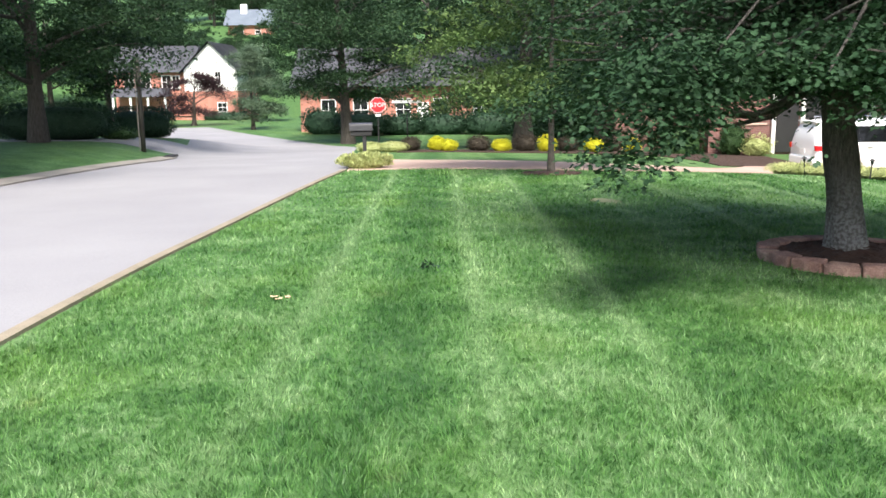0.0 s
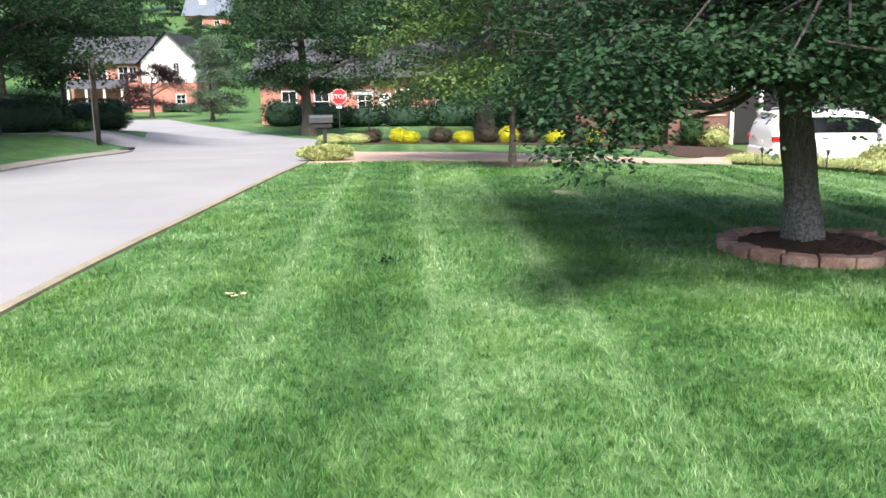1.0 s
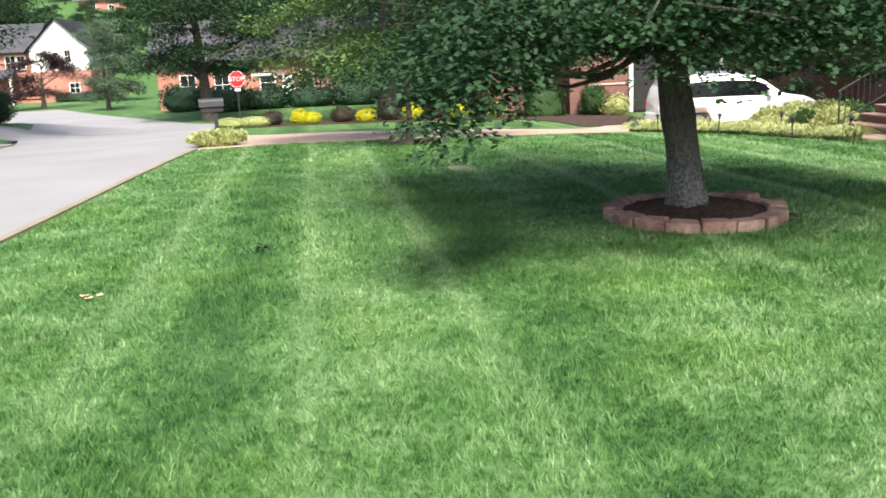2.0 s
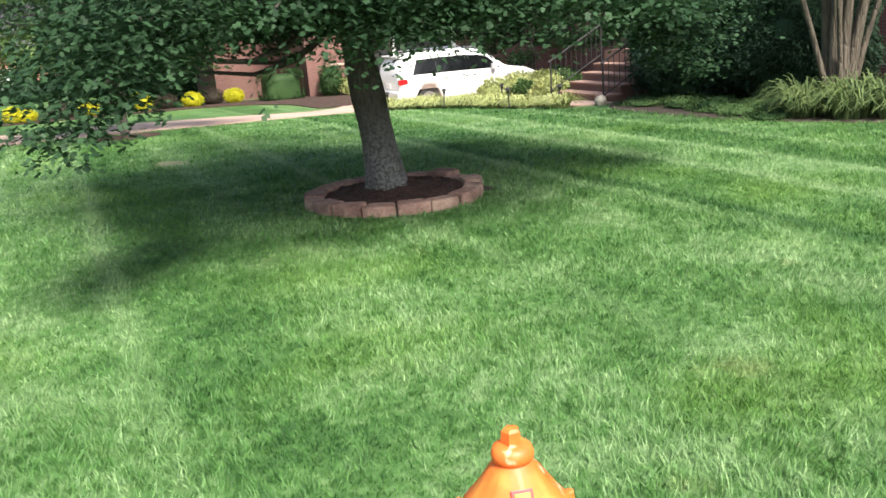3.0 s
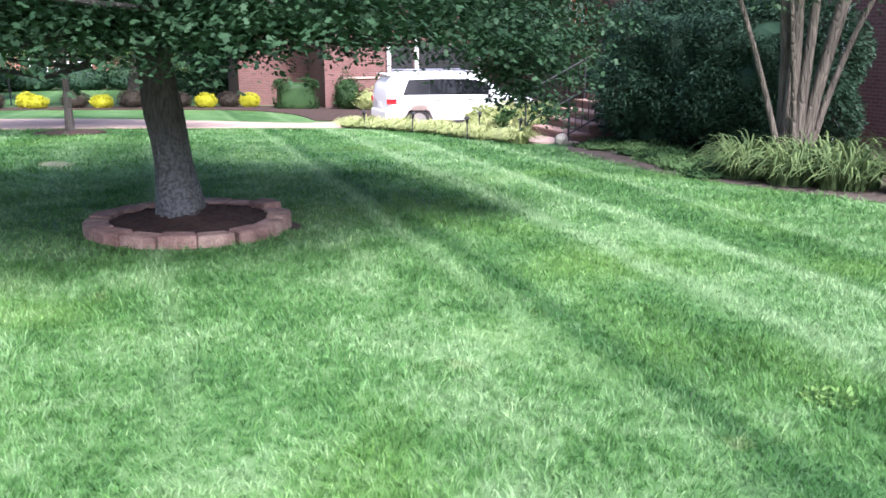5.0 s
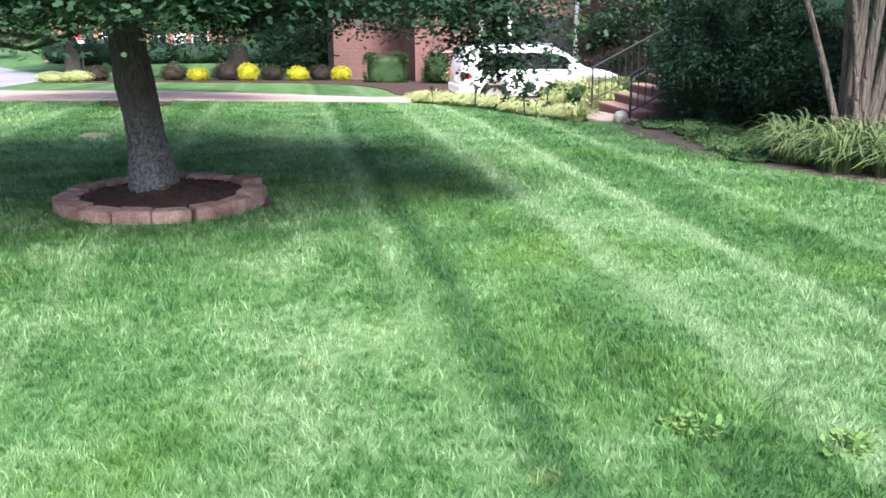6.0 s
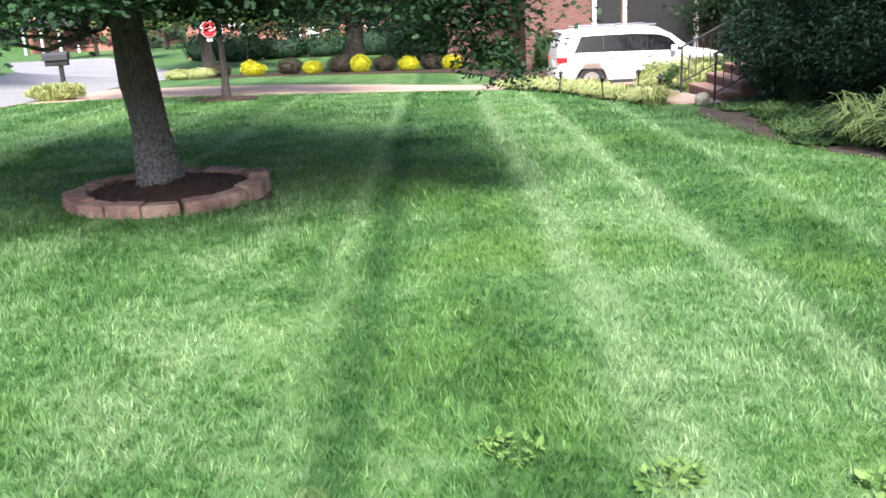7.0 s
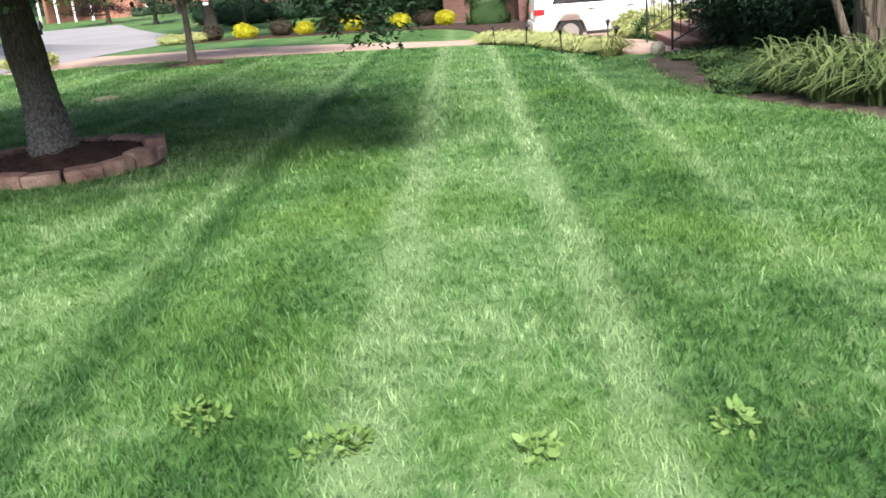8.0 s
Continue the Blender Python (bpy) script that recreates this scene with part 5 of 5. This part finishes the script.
# ---- houses ----
def window(parent, x, z, w, h, y=0.0, shutters=None):
    """A sash window set into a wall that faces -y."""
    f = thing("window", 0, 0, 0, "", "")
    f.parent = parent
    f.matrix_local = pose(x, y, z)
    t = 0.07
    part("frame", box(box(box(box_bm(-w / 2 - t, w / 2 + t, -0.05, 0.05, h / 2, h / 2 + t), -w / 2 - t, w / 2 + t, -0.05, 0.05, -h / 2 - t, -h / 2), -w / 2 - t, -w / 2, -0.05, 0.05, -h / 2, h / 2), w / 2, w / 2 + t, -0.05, 0.05, -h / 2, h / 2), M_WHITE, f, "white frame")
    part("glazing_bar", box(box_bm(-w / 2, w / 2, -0.03, 0.03, -0.02, 0.02), -0.015, 0.015, -0.028, 0.028, -h / 2, h / 2), M_WHITE, f)
    part("pane", box_bm(-w / 2, w / 2, -0.012, 0.012, -h / 2, h / 2), M_GLASS, f)
    part("sill", box_bm(-w / 2 - 0.12, w / 2 + 0.12, -0.12, 0.06, -h / 2 - t - 0.06, -h / 2 - t), M_WHITE, f)
    if shutters:
        for s in (-1, 1):
            part("shutter", box_bm(s * (w / 2 + t + 0.02), s * (w / 2 + t + 0.36), -0.04, 0.02, -h / 2, h / 2, bevel=0.01), shutters, f)


def gable_prism(x0, x1, y0, y1, z0, z1, along_y=True):
    """A pitched roof body with its ridge along y or x."""
    bm = bmesh.new()
    if along_y:
        xm = (x0 + x1) / 2
        p = [(x0, y0, z0), (x1, y0, z0), (xm, y0, z1), (x0, y1, z0), (x1, y1, z0), (xm, y1, z1)]
    else:
        ym = (y0 + y1) / 2
        p = [(x0, y1, z0), (x0, y0, z0), (x0, ym, z1), (x1, y1, z0), (x1, y0, z0), (x1, ym, z1)]
    v = [bm.verts.new(q) for q in p]
    for f in ((0, 1, 2), (5, 4, 3), (0, 3, 4, 1), (1, 4, 5, 2), (0, 2, 5, 3)):
        bm.faces.new([v[i] for i in f])
    return bm


def gable_house():
    x, y = -27.0, 95.0
    z = zat(x, y) - 0.2
    ob = thing("gable_house", x, y, z, "brick house with a white gable end and grey roof", "house")
    part("wall", box_bm(-7.5, 0, -1, 7, 0, 5.2), M_BRICK_FAR, ob, "orange red brick wall")
    part("wall", box_bm(0, 5.6, -1.6, 9, 0, 3.2), M_BRICK_FAR, ob, "orange red brick wall")
    part("siding", box_bm(0.02, 5.58, -1.55, 9, 3.2, 5.4), M_SIDING, ob, "white siding")
    part("gable", gable_prism(0.02, 5.58, -1.55, 9, 5.4, 8.2), M_SIDING, ob, "white gable")
    for s in (-1, 1):
        bm = bmesh.new()
        xm = 2.8
        a = [(xm, -2.0, 8.35), (xm + s * 3.3, -2.0, 5.02), (xm + s * 3.3, 9.2, 5.02), (xm, 9.2, 8.35)]
        v = [bm.verts.new(p) for p in a]
        bm.faces.new(v)
        bmesh.ops.solidify(bm, geom=bm.faces[:], thickness=0.14)
        part("roof", bm, M_ROOF, ob)
    part("roof", gable_prism(-8, 0.6, -1.6, 7.6, 5.2, 8.1, False), M_ROOF, ob, "grey shingle roof")
    part("porch_roof", gable_prism(-7.2, -1.4, -3.4, -1.0, 2.7, 3.6, False), M_ROOF, ob)
    for px in (-7.0, -5.2, -3.4, -1.6):
        part("porch_post", box_bm(px - 0.1, px + 0.1, -3.3, -3.1, 0, 2.7), M_WHITE, ob)
    for px in (-6, -4.2, -2.0):
        window(ob, px, 4.2, 0.9, 1.3, -1.02)
    window(ob, -1.0, 4.2, 0.7, 1.2, -1.02)
    window(ob, 3.6, 4.6, 0.55, 1.2, -1.57)
    window(ob, 3.9, 1.5, 0.9, 0.9, -1.62)


gable_house()


def brick_house():
    x, y = -9.0, 66.0
    z = zat(x, y) - 0.1
    ob = thing("brick_house", x, y, z, "long low red brick house with white window frames", "house")
    part("wall", box_bm(-1.5, 17, 0, 9, 0, 3.4), M_BRICK_FAR, ob, "red brick wall")
    part("roof", gable_prism(-2.2, 17.7, -0.8, 9.8, 3.4, 6.4, False), M_ROOF, ob, "grey shingle roof")
    for px in (0.6, 3.0, 6.2, 9.0, 12.0, 15.0):
        window(ob, px, 1.7, 1.0, 1.5, -0.02)
    part("front_door", box_bm(7.2, 8.1, -0.06, 0.02, 0.1, 2.2, bevel=0.01), M_WHITE, ob)


brick_house()


def hill_house():
    x, y = -46.0, 212.0
    ob = thing("hill_house", x, y, zat(x, y) - 2.3, "distant brick house with a grey roof on the hill", "house")
    part("wall", box_bm(-4, 6, 0, 9, 0, 4.5), M_BRICK_FAR, ob)
    part("roof", gable_prism(-5, 7, -0.8, 9.8, 4.5, 8.5, False), M_ROOF_HAZED, ob, "roof with pale blue grey distance haze in its colour")
    part("chimney", box_bm(-1.5, 0, 3, 4, 6, 9.6), M_WHITE, ob)
    window(ob, -1, 2.6, 1.2, 1.6, -0.02)
    window(ob, 3, 2.6, 1.2, 1.6, -0.02)


hill_house()


def front_house():
    z = -0.75
    ob = thing("front_house", 18.5, 22, z, "red brick house with white trim beside the lawn", "house")
    part("wall", box_bm(0, 9, -20, 15, -0.6, 6.0), M_BRICK, ob, "red brick front wall")
    part("garage_wall", box_bm(-7.4, -0.003, 14.5, 22, -0.8, 5.0), M_BRICK, ob, "red brick garage wing")
    part("back_wing", box_bm(-10.5, -7.403, 18.5, 24, -0.8, 4.6), M_BRICK, ob, "brick wall set back")
    part("corner_pier", box_bm(-7.5, -6.8, 14.1, 14.497, -0.8, 2.3, bevel=0.01), M_BRICK, ob, "lit brick pier")
    part("pier_cap", box_bm(-7.57, -6.73, 14.03, 14.49, 2.303, 2.4, bevel=0.015), M_DRIVE, ob, "pale stone cap")
    part("low_wall", box_bm(-6.797, -5.2, 14.0, 14.3, -0.8, 0.75, bevel=0.01), M_BRICK, ob, "low brick garden wall")
    part("wall_cap", box_bm(-6.727, -5.15, 13.95, 14.35, 0.753, 0.82, bevel=0.012), M_DRIVE, ob, "pale stone cap")
    part("roof", gable_prism(-0.7, 9.7, -20.7, 15.7, 6.0, 9.5), M_ROOF, ob)
    part("garage_roof", gable_prism(-8.3, 0.3, 13.9, 22.6, 5.0, 8.0, False), M_ROOF, ob)
    for px in (-4.75, -3.55, -0.7):
        part("white_column", box_bm(px - 0.08, px + 0.08, 14.3, 14.47, -0.45, 4.9, bevel=0.02), M_WHITE, ob, "white painted column")
    part("garage_door", box_bm(-4.6, -3.7, 14.40, 14.48, -0.4, 2.1, bevel=0.01), M_CAR_TRIM, ob, "dark door")
    part("garage_door", box_bm(-3.4, -0.85, 14.40, 14.48, -0.4, 2.1, bevel=0.01), M_CAR_TRIM, ob)
    bm = bmesh.new()
    rod(bm, (-0.07, -5.95, 0.45), (-0.07, -5.95, 5.9), 0.05)
    rod(bm, (-0.07, -5.95, 0.45), (-0.22, -6.0, 0.2), 0.05)
    part("downspout", bm, M_WHITE, ob, "white metal downspout")
    part("gutter", box_bm(-0.82, -0.68, -20.5, 15.5, 5.9, 6.05, bevel=0.02), M_WHITE, ob)
    for py in (-14, -9, -1, 3, 9):
        w = thing("front_window", 0, 0, 0, "", "")
        w.parent = ob
        w.matrix_local = pose(-0.02, py, 2.5, 0, 0, -90)
        part("pane", box_bm(-0.5, 0.5, -0.02, 0.012, -0.8, 0.8), M_GLASS, w)
        part("frame", box(box(box(box_bm(-0.58, 0.58, -0.05, 0.03, 0.8, 0.88), -0.58, 0.58, -0.05, 0.03, -0.88, -0.8), -0.58, -0.5, -0.05, 0.03, -0.8, 0.8), 0.5, 0.58, -0.05, 0.03, -0.8, 0.8), M_WHITE, w)


front_house()


def flag():
    ob = thing("flag", 18.3, 27.2, 2.4, "red and white striped flag hanging from a house", "flag")
    part("staff", rod(bmesh.new(), (0.12, 0, 0.2), (-0.9, -0.1, 0.75), 0.014), M_WHITE, ob)
    for k in range(6):
        bm = bmesh.new()
        a = []
        for i in range(9):
            t = i / 8
            for s in (0, 1):
                u = k + s
                a.append(bm.verts.new((-0.25 - 0.11 * u, -0.05 + 0.035 * math.sin(2.2 * u + 3 * t), 0.40 + 0.055 * u - 0.95 * t)))
        for i in range(8):
            bm.faces.new((a[2 * i], a[2 * i + 1], a[2 * i + 3], a[2 * i + 2]))
        bmesh.ops.solidify(bm, geom=bm.faces[:], thickness=0.004)
        part("stripe", bm, M_SIGN_WHITE if k % 2 else M_SIGN_RED, ob)


flag()

# ---- small things on the lawn ----
def curled_leaf(x, y, seed):
    bm = bmesh.new()
    bmesh.ops.create_grid(bm, x_segments=6, y_segments=4, size=0.028)
    for v in bm.verts:
        v.co = Vector((v.co.x * 1.3, v.co.y * (1 - abs(v.co.x) * 16), 0.045 + 10 * v.co.x**2 + 8 * v.co.y**2 + 0.01 * noise.noise(v.co * 40 + Vector((seed, 0, 0)))))
    ob = part("fallen_leaf", bm, M_DEAD_LEAF)
    ob.matrix_world = pose(x, y, zat(x, y), 0, 0, 57 * seed)
    tagged(ob, "dry curled tan leaf lying on the lawn", "leaf", "leaves on the lawn")


curled_leaf(-1.47, 7.55, 1)
curled_leaf(-1.40, 7.62, 2)
curled_leaf(-1.53, 7.64, 3)
shrub("weed", -0.16, 9.05, (0.07, 0.07, 0.035), 0.05, 40, M_LEAF_DARK, "small dark weed in the lawn", "weed", 160, core=False)


for i, (x, y, r) in enumerate(((7.66, 4.03, 0.08), (8.19, 3.76, 0.09), (7.58, 4.1, 0.06), (9.7, 3.82, 0.07), (8.96, 3.7, 0.06), (8.27, 3.82, 0.06))):
    shrub("broadleaf_weed", x, y, (r, r, 0.028), 0.05, 46, M_LEAF_WEED, "small pale broad-leaved weed flat in the lawn", "weed", 170 + i, core=False, group="weeds in the lawn", shape=OVAL)


# ---- grass blades ----
def turf():
    rng = np.random.default_rng(3)
    xs, ys, wd, ht = [], [], [], []
    for x0, x1, y0, y1, dens, w, h in ((-3.3, 12.4, -2.5, 2.4, 900, 0.008, 0.055), (-3.3, 13.0, 2.4, 5.2, 4600, 0.0046, 0.052), (-3.3, 13.6, 5.2, 8.5, 2800, 0.0056, 0.05), (-3.3, 13.2, 8.5, 13.5, 1000, 0.009, 0.055), (-3.2, 11.8, 13.5, 22.2, 330, 0.016, 0.05)):
        n = int((x1 - x0) * (y1 - y0) * dens)
        xs.append(rng.uniform(x0, x1, n)); ys.append(rng.uniform(y0, y1, n)); wd.append(np.full(n, w)); ht.append(np.full(n, h))
    x, y, w, h = map(np.concatenate, (xs, ys, wd, ht))
    bed = np.interp(y, [2, 8, 9.9, 11.4, 13, 15.6, 17, 18.8, 21.2, 24], [16, 13.5, 12.6, 11.95, 11.65, 11.75, 11.3, 10.75, 10.3, 9.3])
    road = np.interp(y, [0, 8, 13, 18.5, 22], [-3.3, -3.26, -2.98, -2.63, -2.4])
    keep = (np.hypot(x - 4.63, y - 9.66) > 1.0) & (x < bed + 0.16 * np.exp(-((y - 13.5) / 2.0) ** 2) + 0.1 * np.sin(y * 5.3) * np.sin(y * 2.1)) & (x > road) & (np.hypot((x - 2.85) / 0.24, (y - 15.2) / 0.3) > 0.6 + 0.5 * rng.random(len(x))) & (np.hypot((x - 2.6) / 0.7, (y - 20.9) / 0.5) > 1) & (np.hypot((x - 5.62) / 0.10, (y - 9.5) / 0.26) > 1)
    x, y, w, h = x[keep], y[keep], w[keep], h[keep]
    n = len(x)
    # blades stand in small tufts that share a lean and a height
    cell = 0.06
    ci = np.floor((x + 0.02 * np.sin(y * 41) + 50) / cell).astype(np.int64)
    cj = np.floor((y + 0.02 * np.sin(x * 37) + 50) / cell).astype(np.int64)
    key = (ci * 73856093 ^ cj * 19349663) & 0xFFFF
    tuft_yaw, tuft_tall = rng.uniform(0, 2 * np.pi, 65536)[key], rng.uniform(0.62, 1.3, 65536)[key]
    tall = 0.75 + 0.25 * np.sin(x * 1.9 + 1.3 * np.sin(y * 0.8)) * np.sin(y * 1.4 + x) + 0.5 * rng.random(n) ** 2
    h = h * tall * tuft_tall * rng.uniform(0.75, 1.15, n)
    lane = np.sin(np.floor((x + 20) / 0.95) * np.pi + 0.5 * np.pi)
    yaw = tuft_yaw + rng.normal(0, 1.0, n)
    lean = rng.uniform(0.25, 1.1, n) * h
    dx, dy = np.cos(yaw) * lean, np.sin(yaw) * lean + lane * 0.13 * h
    face = rng.uniform(0, 2 * np.pi, n)
    sx, sy = np.cos(face) * w * 0.5, np.sin(face) * w * 0.5
    z = land(x, y) - 0.004
    co = np.empty((n, 5, 3), np.float32)
    co[:, 0] = np.stack([x - sx, y - sy, z], 1)
    co[:, 1] = np.stack([x + sx, y + sy, z], 1)
    co[:, 2] = np.stack([x + dx * 0.35 + sx * 0.85, y + dy * 0.35 + sy * 0.85, z + h * 0.6], 1)
    co[:, 3] = np.stack([x + dx * 0.35 - sx * 0.85, y + dy * 0.35 - sy * 0.85, z + h * 0.6], 1)
    co[:, 4] = np.stack([x + dx, y + dy, z + h * 0.95], 1)
    me = bpy.data.meshes.new("grass")
    me.vertices.add(n * 5)
    me.vertices.foreach_set("co", co.ravel())
    idx = (np.arange(n, dtype=np.int32)[:, None] * 5 + np.array([0, 1, 2, 3, 3, 2, 4], np.int32)[None]).ravel()
    me.loops.add(n * 7)
    me.loops.foreach_set("vertex_index", idx)
    me.polygons.add(n * 2)
    starts = (np.arange(n, dtype=np.int32)[:, None] * 7 + np.array([0, 4], np.int32)[None]).ravel()
    me.polygons.foreach_set("loop_start", starts)
    me.materials.append(M_BLADES)
    me.update(calc_edges=True)
    tagged(new("grass", me), "short mown green grass blades with pale stripes", "grass", "", "stuff")


turf()
